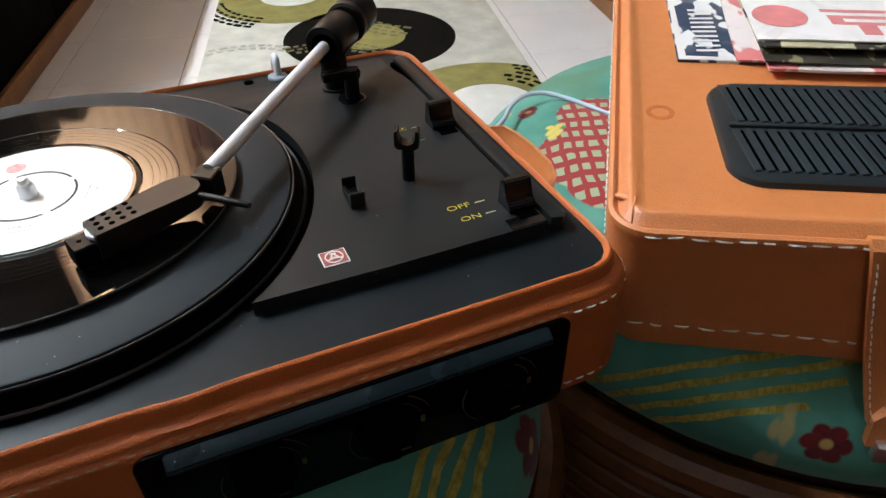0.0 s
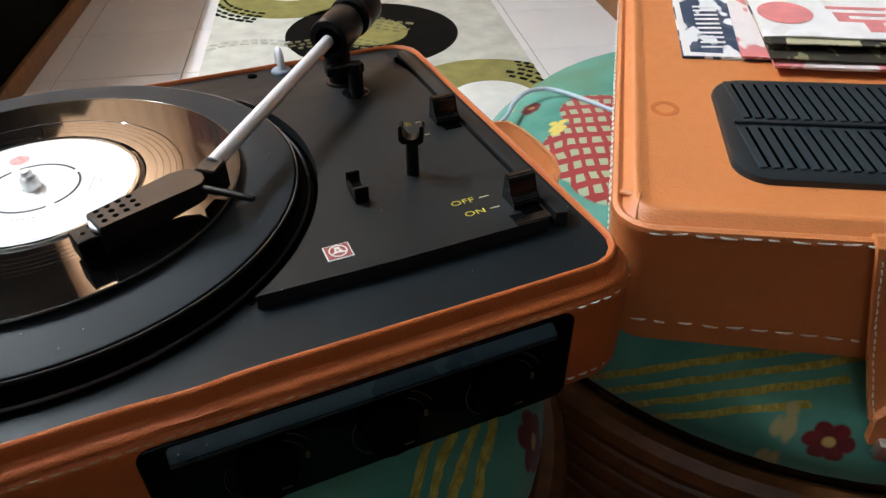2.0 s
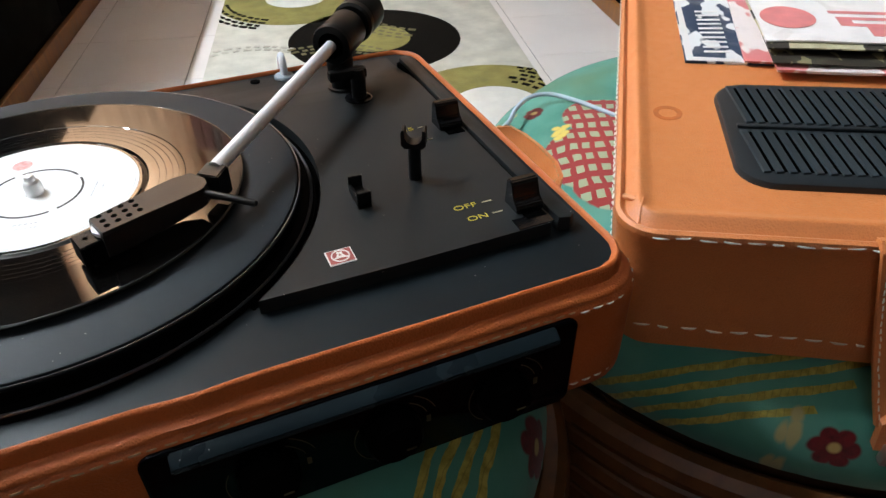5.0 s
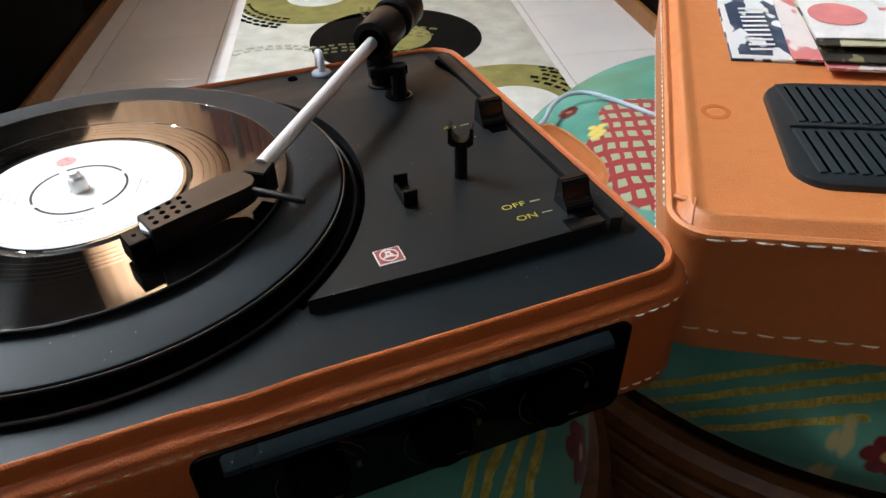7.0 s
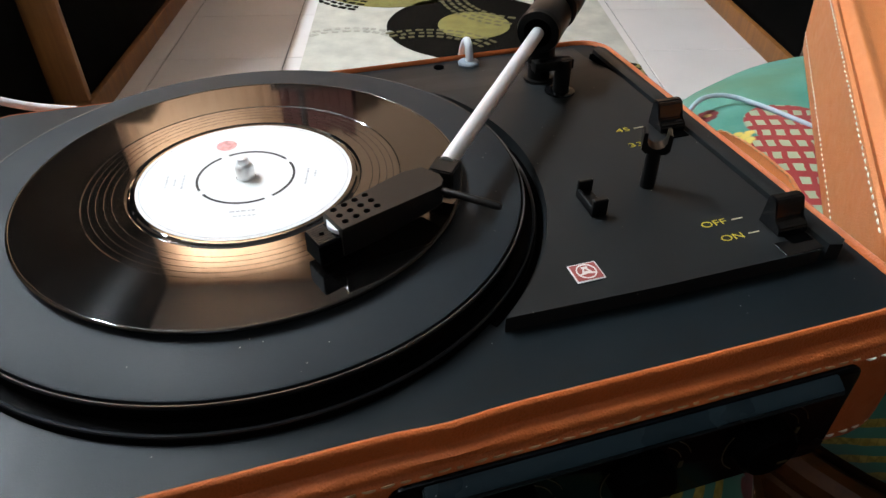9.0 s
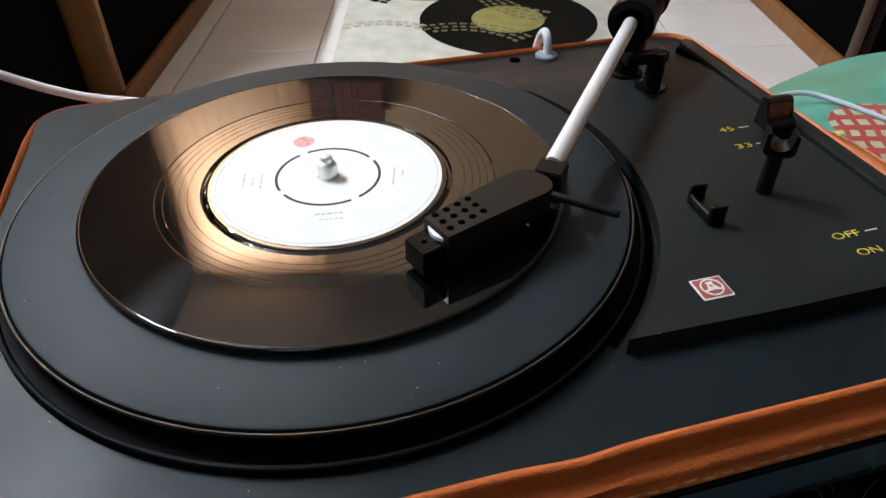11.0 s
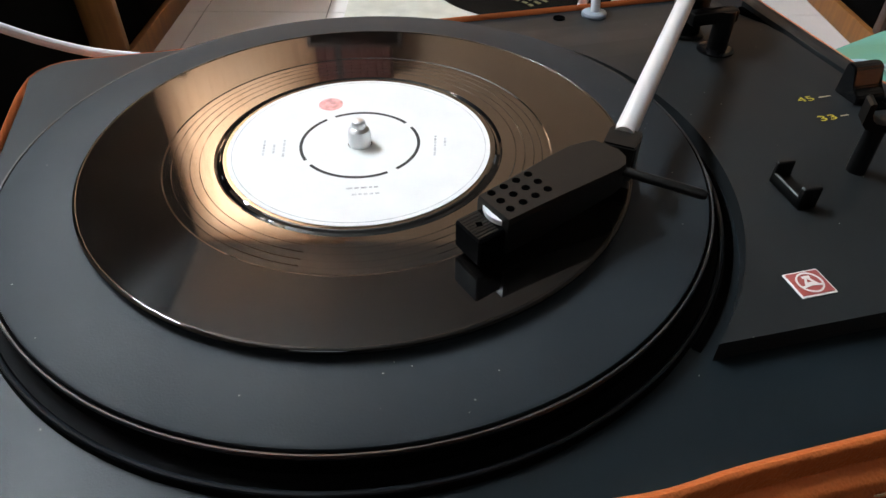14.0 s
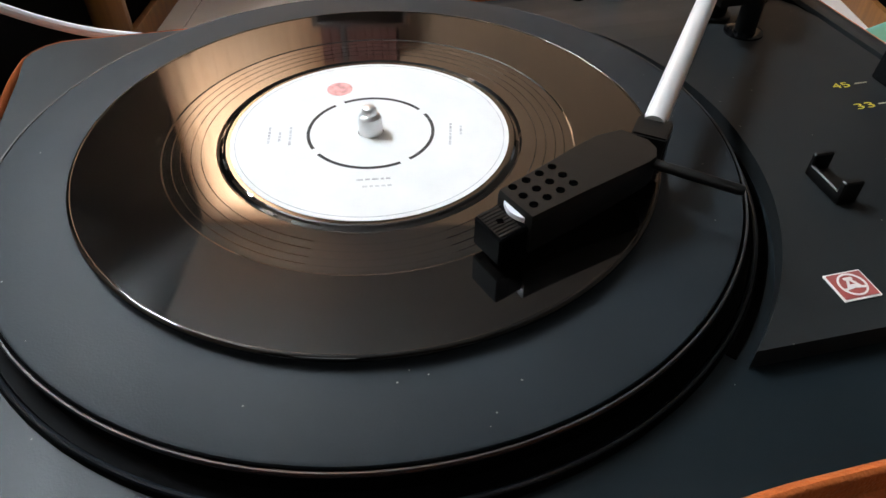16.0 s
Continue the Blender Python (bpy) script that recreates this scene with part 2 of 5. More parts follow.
M = dict(
    leather=leather("orange_leather", (0.60, 0.195, 0.053), 0.9),
    case_leather=leather("rust_orange_leather", (0.47, 0.116, 0.028), 0.3),
    deck=satin("satin_black_deck", (0.0044, 0.0073, 0.0092), 0.42, True, 0.13),
    plate=satin("satin_black_plate", (0.0098, 0.0112, 0.0120), 0.42, True, 0.16),
    rubber=satin("platter_rubber", (0.0120, 0.0158, 0.0192), 0.56, True, 0.20),
    gloss=surface("black_gloss_plastic", (0.003, 0.003, 0.0035), 0.2, var=0.2, grain=0.03, spec=0.4),
    black=surface("black_plastic", (0.003, 0.003, 0.003), 0.36, var=0.25, grain=0.1, spec=0.25),
    # solid black standing for the shade inside holes, slots and gaps
    recess_shade=surface("black_recess_filler", (0.0012, 0.0012, 0.0012), 0.9, grain=0, spec=0.0),
    panel=surface("panel_plastic", (0.0012, 0.0014, 0.002), 0.22, var=0.2, grain=0.08, spec=0.06),
    # panel plastic lifted to blue: the ledge's cool sheen is in the colour
    ledge=satin("ledge_sheen_plastic", (0.0042, 0.0085, 0.0112), 0.27, True, 0.20),
    panel_mark=surface("faded_panel_print", (0.055, 0.042, 0.014), 0.7, var=0.2),
    rim=surface("rim_plastic", (0.0065, 0.0095, 0.0125), 0.36, var=0.2, grain=0.03, spec=0.5),
    rubber_grille=satin("grille_plastic", (0.007, 0.011, 0.014), 0.42),
    grille_rib=satin("grille_rib_plastic", (0.014, 0.021, 0.026), 0.38),
    shell=surface("headshell_plastic", (0.006, 0.0055, 0.005), 0.32, var=0.2, grain=0.05, spec=0.22),
    platter=surface("platter_black", (0.002, 0.002, 0.0022), 0.5, var=0.2, grain=0.03, spec=0.02),
    vinyl=vinyl(),
    label=surface("label_paper", (0.80, 0.80, 0.79), 0.6, var=0.04, big=60, grain=0.1),
    print=surface("label_ink", (0.52, 0.52, 0.53), 0.7, var=0.3, big=300),
    red_ink=surface("red_ink", (0.78, 0.36, 0.34), 0.7, var=0.35, big=420),
    line=surface("gap_black", (0.01, 0.01, 0.01), 0.6),
    chrome=surface("bright_metal", (0.80, 0.80, 0.81), 0.36, 1.0, var=0.05, grain=0.05),
    tube=surface("arm_tube_metal", (0.76, 0.77, 0.79), 0.44, 0.5, var=0.04, grain=0.06),
    yellow=surface("yellow_print", (0.60, 0.48, 0.045), 0.6, var=0.1),
    pale=surface("pale_print", (0.55, 0.50, 0.33), 0.6, var=0.1),
    badge_red=surface("badge_red", (0.30, 0.06, 0.05), 0.4, var=0.1),
    badge_white=surface("badge_white", (0.75, 0.72, 0.70), 0.4, var=0.05),
    thread=surface("cream_thread", (0.80, 0.77, 0.70), 0.75, var=0.1),
    dull_thread=surface("tan_thread", (0.42, 0.25, 0.13), 0.8, var=0.2),
    white_plastic=surface("white_plastic", (0.72, 0.75, 0.80), 0.4, var=0.05),
    grey_plastic=surface("grey_plastic", (0.22, 0.26, 0.31), 0.45, var=0.1),
    cord=surface("grey_blue_cord", (0.36, 0.47, 0.56), 0.5, var=0.08),
    wood=wood("cabinet_wood", (0.17, 0.062, 0.014), (0.31, 0.13, 0.034)),
    dark_wood=wood("dark_cabinet_wood", (0.030, 0.011, 0.004), (0.065, 0.024, 0.009)),
    clad=surface("dark_cladding", (0.0025, 0.002, 0.0018), 0.8, var=0.3, spec=0.03),
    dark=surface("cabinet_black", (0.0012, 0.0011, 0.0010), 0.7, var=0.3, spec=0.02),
    cane=wood("cane", (0.055, 0.017, 0.004), (0.15, 0.052, 0.013), 2.0),
    shaded_cane=wood("woven_cane_shade", (0.014, 0.005, 0.0015), (0.035, 0.012, 0.004), 3.0),
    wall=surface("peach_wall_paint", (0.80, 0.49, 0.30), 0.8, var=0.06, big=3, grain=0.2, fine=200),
    dim_bounce_wall=surface("low_bounce_brown_paint", (0.10, 0.08, 0.06), 0.85, var=0.06, big=3, grain=0.2, fine=200),
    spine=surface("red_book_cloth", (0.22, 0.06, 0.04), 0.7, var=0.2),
    bounce_wall=surface("bounce_peach_paint", (0.80, 0.62, 0.48), 0.85, var=0.06, big=3),
    ceiling=surface("ceiling_paint", (0.32, 0.305, 0.29), 0.9, var=0.05, big=3),
    rug=surface("cream_rug_wool", (0.57, 0.55, 0.475), 0.95, var=0.14, big=16, fine=350, grain=0.8, dist=0.004),
    rug_olive=surface("olive_rug_wool", (0.25, 0.22, 0.065), 0.95, var=0.2, big=20, fine=350, grain=0.8, dist=0.004),
    rug_black=surface("black_rug_wool", (0.007, 0.006, 0.005), 0.95, var=0.3, big=20, fine=350, grain=0.8, dist=0.004, spec=0.05),
    rug_dim=surface("brown_olive_rug_wool", (0.15, 0.13, 0.06), 0.95, var=0.25, big=20, fine=350, grain=0.8, dist=0.004),
    rug_dash=surface("grey_olive_rug_wool", (0.47, 0.455, 0.38), 0.95, var=0.2, big=20, fine=350, grain=0.8, dist=0.004),
    rug_white=surface("white_rug_wool", (0.72, 0.71, 0.66), 0.95, var=0.1, big=18, fine=350, grain=0.8, dist=0.004),
    grout=surface("grout", (0.075, 0.07, 0.065), 0.9),
    tile=surface("floor_tile_glaze", (0.70, 0.665, 0.645), 0.32, var=0.05, big=4, grain=0.05, spec=0.5),
    low_bounce_tile=surface("red_low_bounce_glaze", (0.060, 0.012, 0.008), 0.5, var=0.2, big=6, grain=0.1, spec=0.25),
    sleeve_blue=paper("blue_white_paper", (0.028, 0.045, 0.085), (0.74, 0.74, 0.74), 55, 0.53),
    sleeve_pink=paper("pink_white_paper", (0.62, 0.20, 0.20), (0.74, 0.66, 0.64), 40, 0.46),
    sleeve_white=paper("white_sleeve_paper", (0.70, 0.66, 0.64), (0.78, 0.75, 0.74), 30, 0.4),
    sleeve_dark=paper("dark_sleeve_paper", (0.03, 0.025, 0.018), (0.24, 0.22, 0.12), 90, 0.58),
    sleeve_camo=paper("cream_dark_sleeve_paper", (0.035, 0.03, 0.025), (0.50, 0.46, 0.30), 70, 0.50),
    sleeve_red=surface("faded_red_print", (0.66, 0.21, 0.21), 0.6, var=0.15, big=60),
)
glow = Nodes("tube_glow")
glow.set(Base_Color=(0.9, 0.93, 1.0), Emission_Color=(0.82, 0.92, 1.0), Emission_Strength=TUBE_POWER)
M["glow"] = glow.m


# ---- building helpers ----
def part(name, bm, material, parent, label="", crease=35):
    bmesh.ops.recalc_face_normals(bm, faces=bm.faces)
    me = bpy.data.meshes.new(name)
    bm.to_mesh(me)
    bm.free()
    me.materials.append(M[material])
    me.shade_smooth()
    me.set_sharp_from_angle(angle=radians(crease))
    ob = new(name, me)
    ob.parent = parent
    return tagged(ob, label)


def thing(name, m, label, category, group="", kind=""):
    e = new(name)
    e.empty_display_size = 0.02
    e.matrix_world = m
    return tagged(e, label, category, group, kind)


def box(x0, x1, y0, y1, z0, z1, bevel=0.0, seg=2, bm=None):
    own = bmesh.new()
    bmesh.ops.create_cube(own, size=1)
    for v in own.verts:
        v.co = Vector(((x0 + x1) / 2 + v.co.x * (x1 - x0), (y0 + y1) / 2 + v.co.y * (y1 - y0), (z0 + z1) / 2 + v.co.z * (z1 - z0)))
    if bevel:
        bmesh.ops.bevel(own, geom=own.edges[:], offset=bevel, segments=seg, affect="EDGES", profile=0.5)
    if bm is None:
        return own
    me = bpy.data.meshes.new("tmp")
    own.to_mesh(me)
    bm.from_mesh(me)
    own.free()
    bpy.data.meshes.remove(me)
    return bm


def rings(bm, loops, cap0=True, cap1=True):
    rows = [[bm.verts.new(p) for p in loop] for loop in loops]
    n = len(rows[0])
    for a, b in zip(rows, rows[1:]):
        for i in range(n):
            bm.faces.new((a[i], a[(i + 1) % n], b[(i + 1) % n], b[i]))
    if cap0:
        bm.faces.new(rows[0][::-1])
    if cap1:
        bm.faces.new(rows[-1])
    return bm


def lathe(profile, seg=96, bm=None, cx=0.0, cy=0.0, cap0=True, cap1=True):
    bm = bm or bmesh.new()
    return rings(bm, [[(cx + r * math.cos(2 * math.pi * i / seg), cy + r * math.sin(2 * math.pi * i / seg), z) for i in range(seg)] for r, z in profile], cap0, cap1)


def rod(p0, p1, profile, seg=32, bm=None):
    """A turned piece along p0 to p1; profile: (share of the length, radius)."""
    bm = bm or bmesh.new()
    p0, p1 = Vector(p0), Vector(p1)
    q = (p1 - p0).to_track_quat("Z", "Y")
    return rings(bm, [[p0 + (p1 - p0) * s + q @ Vector((r * math.cos(2 * math.pi * i / seg), r * math.sin(2 * math.pi * i / seg), 0)) for i in range(seg)] for s, r in profile])


def outline(x0, x1, y0, y1, r, n=8):
    pts = []
    for cx, cy, a0 in ((x1 - r, y1 - r, 0), (x0 + r, y1 - r, 90), (x0 + r, y0 + r, 180), (x1 - r, y0 + r, 270)):
        for i in range(n + 1):
            a = radians(a0 + 90 * i / n)
            pts.append((cx + r * math.cos(a), cy + r * math.sin(a)))
    return pts


def fine(pts, step):
    """Closed outline with added points, none further apart than step."""
    out = []
    for (ax, ay), (bx, by) in zip(pts, pts[1:] + pts[:1]):
        k = max(1, math.ceil(math.hypot(bx - ax, by - ay) / step))
        out += [(ax + (bx - ax) * i / k, ay + (by - ay) * i / k) for i in range(k)]
    return out


def prism(pts, z0, z1, bevel=0.0, bm=None):
    bm = bm or bmesh.new()
    if bevel:
        c = (sum(p[0] for p in pts) / len(pts), sum(p[1] for p in pts) / len(pts))
        def inset(d):
            return [(x - d * (1 if x > c[0] else -1), y - d * (1 if y > c[1] else -1)) for x, y in pts]
        return rings(bm, [[(x, y, z0) for x, y in pts], [(x, y, z1 - bevel) for x, y in pts], [(x, y, z1 - 0.3 * bevel) for x, y in inset(0.3 * bevel)], [(x, y, z1) for x, y in inset(bevel)]])
    return rings(bm, [[(x, y, z0) for x, y in pts], [(x, y, z1) for x, y in pts]])


def tube(points, radius, closed=False, seg=10, sub=8, bm=None, flat=1.0):
    """A round (or flattened) cord through the points."""
    pts = [Vector(p) for p in points]
    n = len(pts)
    path = []
    for i in range(n if closed else n - 1):
        p0, p1, p2, p3 = (pts[(i + d) % n] if closed else pts[min(max(i + d, 0), n - 1)] for d in (-1, 0, 1, 2))
        for s in range(sub):
            t = s / sub
            path.append(0.5 * (2 * p1 + (p2 - p0) * t + (2 * p0 - 5 * p1 + 4 * p2 - p3) * t * t + (3 * p1 - p0 - 3 * p2 + p3) * t ** 3))
    if not closed:
        path.append(pts[-1])
    m = len(path)
    loops = []
    for i, p in enumerate(path):
        d = (path[(i + 1) % m] - path[i - 1]) if closed else (path[min(i + 1, m - 1)] - path[max(i - 1, 0)])
        d.normalize()
        side = d.cross(Vector((0, 0, 1)))
        side = side.normalized() if side.length > 1e-4 else Vector((1, 0, 0))
        up = side.cross(d)
        loops.append([p + radius * (math.cos(a) * side + flat * math.sin(a) * up) for a in (2 * math.pi * j / seg for j in range(seg))])
    bm = bm or bmesh.new()
    if closed:
        return rings(bm, loops + [loops[0]], False, False)
    return rings(bm, loops)


def stitches(path, pitch, length, width, normal, lift=0.0002):
    """A row of thread stitches along a polyline; normal: outward way at each place, or one for all."""
    bm = bmesh.new()
    rnd = random.Random(len(path) + int(1e4 * pitch))
    pts = [Vector(p) for p in path]
    run = 0.0
    for i, (a, b) in enumerate(zip(pts, pts[1:])):
        d = b - a
        ln = d.length
        if ln < 1e-6:
            continue
        d /= ln
        nrm = Vector(normal[i] if isinstance(normal, list) else normal).normalized()
        s = -run % pitch
        while s < ln:
            p = a + d * s + nrm * lift
            side = d.cross(nrm).normalized()
            tilt = side * rnd.uniform(-0.12, 0.12) * length
            e = p + d * min(length, ln - s + length * 0.5) + tilt
            w = width * rnd.uniform(0.85, 1.15)
            vs = [bm.verts.new(q) for q in (p - side * w * 0.4, p + side * w * 0.4, e + side * w * 0.4, e - side * w * 0.4)]
            mid = (p + e) / 2 + nrm * w * 0.9
            top = [bm.verts.new(mid - side * w * 0.5 - d * length * 0.2), bm.verts.new(mid + side * w * 0.5 - d * length * 0.2),
                   bm.verts.new(mid + side * w * 0.5 + d * length * 0.2), bm.verts.new(mid - side * w * 0.5 + d * length * 0.2)]
            bm.faces.new(top)
            for j in range(4):
                bm.faces.new((vs[j], vs[(j + 1) % 4], top[(j + 1) % 4], top[j]))
            s += pitch
        run += ln
    return bm


def lettering(text, size, x, y, z, material, parent, name, width=None):
    cu = bpy.data.curves.new("text", "FONT")
    cu.body, cu.size, cu.extrude, cu.offset = text, size, 0.00008, -0.00004
    ob = new("text", cu)
    me = bpy.data.meshes.new_from_object(ob.evaluated_get(bpy.context.evaluated_depsgraph_get()))
    bpy.data.objects.remove(ob)
    bpy.data.curves.remove(cu)
    xs = [v.co.x for v in me.vertices]
    k = width / (max(xs) - min(xs)) if width else 1.0
    for v in me.vertices:
        v.co = Vector((x + (v.co.x - min(xs)) * k, y + v.co.y, z + v.co.z))
    me.materials.append(M[material])
    o = new(name, me)
    o.parent = parent
    return o


def annulus(r0, r1, z0, z1, a0=0.0, a1=360.0, seg=64, bm=None, cx=0.0, cy=0.0):
    bm = bm or bmesh.new()
    full = abs(a1 - a0) >= 360
    n = seg if full else seg + 1
    loops = []
    for i in range(n):
        a = radians(a0 + (a1 - a0) * i / seg)
        loops.append([(cx + r * math.cos(a), cy + r * math.sin(a), z) for r, z in ((r0, z0), (r1, z0), (r1, z1), (r0, z1))])
    if full:
        return rings(bm, loops + [loops[0]], False, False)
    return rings(bm, loops)


# ---- room ----
def structure(name, m, label):
    e = thing(name, m, label, name.rstrip("_0123456789").replace("_", " ").split(" ")[0], kind="structure")
    return e


XL, XR, YN, YF, HC = -1.36, 1.75, -2.2, 2.75, 3.05
floor = structure("floor", ROOM, "pale glazed floor tiles, unseen ones by the stools darkened red against bounce")
part("screed", box(XL, XR, YN, YF, -0.12, -0.002), "grout", floor)
ceiling_ob = part("ceiling", box(XL - 0.1, XR + 0.1, YN - 0.1, YF + 0.1, HC, HC + 0.12), "ceiling", None)
ceiling_ob.matrix_world = ROOM
tagged(ceiling_ob, "plain warm grey painted ceiling", "ceiling", kind="structure")
# Unseen walls: brown ones hold back bounce, the pale one throws it on the fronts
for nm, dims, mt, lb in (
        ("wall_right", (XR, XR + 0.1, YN, YF, -0.12, HC), "dim_bounce_wall", "unseen wall behind the cabinet, kept dark brown to hold back bounce"),
        ("wall_left", (XL - 0.1, XL, YN, 0.5, -0.12, HC), "bounce_wall", "unseen pale peach wall beside the stools, added to throw bounce"),
        ("wall_near", (0.1, XR + 0.1, YN - 0.1, YN, -0.12, HC), "dim_bounce_wall", "unseen wall behind the stools, kept dark brown to hold back bounce")):
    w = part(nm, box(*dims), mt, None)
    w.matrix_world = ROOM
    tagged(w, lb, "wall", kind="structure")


# unseen dark wall behind the stools, with a window added for front fill
NX0, NX1, NZ0, NZ1 = -1.05, -0.10, 2.00, 2.90
near = structure("wall_near_clad", ROOM, "unseen black-brown wall behind the stools, holding an added fill window")
part("pier", box(XL - 0.1, NX0, YN - 0.1, YN, -0.12, HC), "clad", near)
part("pier", box(NX1, 0.1, YN - 0.1, YN, -0.12, HC), "clad", near)
part("apron", box(NX0, NX1, YN - 0.1, YN, -0.12, NZ0), "clad", near)
part("lintel", box(NX0, NX1, YN - 0.1, YN, NZ1, HC), "clad", near)
# glowing sheet added to light the front faces; no known source there
fill_pane = Nodes("fill_pane_glow")
fill_pane.set(Base_Color=(0, 0, 0), Emission_Color=(0.93, 0.97, 1.0), Emission_Strength=FILL_POWER)
M["fill_pane"] = fill_pane.m
sk = part("backdrop", box(NX0 - 0.2, NX1 + 0.2, YN - 0.18, YN - 0.16, NZ0 - 0.2, NZ1 + 0.12), "fill_pane", None)
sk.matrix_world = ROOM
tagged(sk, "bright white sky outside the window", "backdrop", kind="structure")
win2 = structure("window_2", ROOM, "white frame of the added, unseen fill window")
for x0, x1, z0, z1 in ((NX0, NX0 + 0.05, NZ0, NZ1), (NX1 - 0.05, NX1, NZ0, NZ1), (NX0 + 0.05, NX1 - 0.05, NZ0, NZ0 + 0.05), (NX0 + 0.05, NX1 - 0.05, NZ1 - 0.05, NZ1)):
    part("window_frame", box(x0, x1, YN - 0.08, YN - 0.03, z0, z1, 0.004), "white_plastic", win2)

WX0, WX1, WZ0, WZ1 = -1.27, -0.62, 0.95, 2.94
far = structure("wall_far", ROOM, "peach painted wall with a curtained window")
part("pier", box(XL - 0.1, WX0, YF, YF + 0.1, -0.12, HC), "wall", far)
part("pier", box(WX1, XR + 0.1, YF, YF + 0.1, -0.12, HC), "wall", far)
clad = part("wall_left_clad", box(XL - 0.1, XL, 0.5, YF, -0.12, HC), "clad", None)
clad.matrix_world = ROOM
tagged(clad, "black-brown wood-clad wall with a tube lamp", "wall", kind="structure")
part("apron", box(WX0, WX1, YF, YF + 0.1, -0.12, WZ0), "wall", far)
part("lintel", box(WX0, WX1, YF, YF + 0.1, WZ1, HC), "wall", far)
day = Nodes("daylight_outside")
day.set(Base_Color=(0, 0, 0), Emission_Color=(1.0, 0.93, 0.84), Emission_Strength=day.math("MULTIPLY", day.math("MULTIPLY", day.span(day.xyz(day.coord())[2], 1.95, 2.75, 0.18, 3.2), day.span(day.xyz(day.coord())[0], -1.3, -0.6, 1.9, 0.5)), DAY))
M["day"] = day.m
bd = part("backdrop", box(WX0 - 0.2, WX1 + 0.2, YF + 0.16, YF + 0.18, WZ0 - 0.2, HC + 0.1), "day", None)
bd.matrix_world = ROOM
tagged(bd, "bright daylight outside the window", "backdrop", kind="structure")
win = structure("window_1", ROOM, "white window frame behind a closed curtain")
for x0, x1, z0, z1 in ((WX0, WX0 + 0.05, WZ0, WZ1), (WX1 - 0.05, WX1, WZ0, WZ1), (WX0 + 0.05, WX1 - 0.05, WZ0, WZ0 + 0.05), (WX0 + 0.05, WX1 - 0.05, WZ1 - 0.05, WZ1)):
    part("window_frame", box(x0, x1, YF + 0.03, YF + 0.08, z0, z1, 0.004), "white_plastic", win)


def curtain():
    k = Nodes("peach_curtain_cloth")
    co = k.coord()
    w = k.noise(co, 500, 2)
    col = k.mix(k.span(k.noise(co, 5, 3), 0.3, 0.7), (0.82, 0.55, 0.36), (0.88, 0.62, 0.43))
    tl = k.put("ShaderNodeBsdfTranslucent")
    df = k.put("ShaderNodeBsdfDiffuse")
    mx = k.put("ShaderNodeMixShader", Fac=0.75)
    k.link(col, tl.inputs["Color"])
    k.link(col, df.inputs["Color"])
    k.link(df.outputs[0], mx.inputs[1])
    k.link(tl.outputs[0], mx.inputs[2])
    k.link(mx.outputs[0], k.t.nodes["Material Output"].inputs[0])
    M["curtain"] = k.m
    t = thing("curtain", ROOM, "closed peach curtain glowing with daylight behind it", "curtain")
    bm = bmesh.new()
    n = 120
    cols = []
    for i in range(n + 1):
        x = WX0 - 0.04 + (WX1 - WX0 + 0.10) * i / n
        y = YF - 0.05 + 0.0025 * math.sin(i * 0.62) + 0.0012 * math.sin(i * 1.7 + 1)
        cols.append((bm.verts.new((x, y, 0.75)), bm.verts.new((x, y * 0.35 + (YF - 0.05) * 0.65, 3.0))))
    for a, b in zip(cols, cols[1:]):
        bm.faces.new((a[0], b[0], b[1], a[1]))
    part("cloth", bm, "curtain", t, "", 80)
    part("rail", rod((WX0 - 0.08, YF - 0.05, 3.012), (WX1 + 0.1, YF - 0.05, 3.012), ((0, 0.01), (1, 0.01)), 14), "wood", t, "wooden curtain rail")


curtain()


def book_shelf():
    m = ROOM @ pose(-0.55, YF, 1.42)
    sh = thing("wall_shelf", m, "dark wooden wall shelf holding red-brown books", "shelf")
    for z in (0.0, 0.34):
        part("board", box(0, 0.40, -0.22, 0, z, z + 0.018, 0.002), "dark_wood", sh)
    for x in (0.0, 0.382):
        part("side", box(x, x + 0.018, -0.22, 0, 0.019, 0.339, 0.002), "dark_wood", sh)
    rnd = random.Random(5)
    for z in (0.0185, 0.3585):
        x = 0.024
        while x < 0.34:
            w, h = rnd.uniform(0.02, 0.04), rnd.uniform(0.2, 0.27)
            b = thing("book", m @ pose(x, -0.18, z), "upright red-brown cloth book on the shelf", "book", "books on the shelf")
            part("cover", box(0, w, 0, 0.15, 0, h, 0.002), rnd.choice(("spine", "spine", "dark_wood")), b)
            x += w + 0.002


book_shelf()


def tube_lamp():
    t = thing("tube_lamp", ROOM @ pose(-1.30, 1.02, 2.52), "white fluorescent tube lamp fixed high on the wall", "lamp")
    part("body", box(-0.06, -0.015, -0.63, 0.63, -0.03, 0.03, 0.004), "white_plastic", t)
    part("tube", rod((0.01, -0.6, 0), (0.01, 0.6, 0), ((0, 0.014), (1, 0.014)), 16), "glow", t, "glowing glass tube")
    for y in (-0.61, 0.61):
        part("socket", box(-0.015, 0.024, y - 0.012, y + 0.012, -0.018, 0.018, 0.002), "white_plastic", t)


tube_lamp()


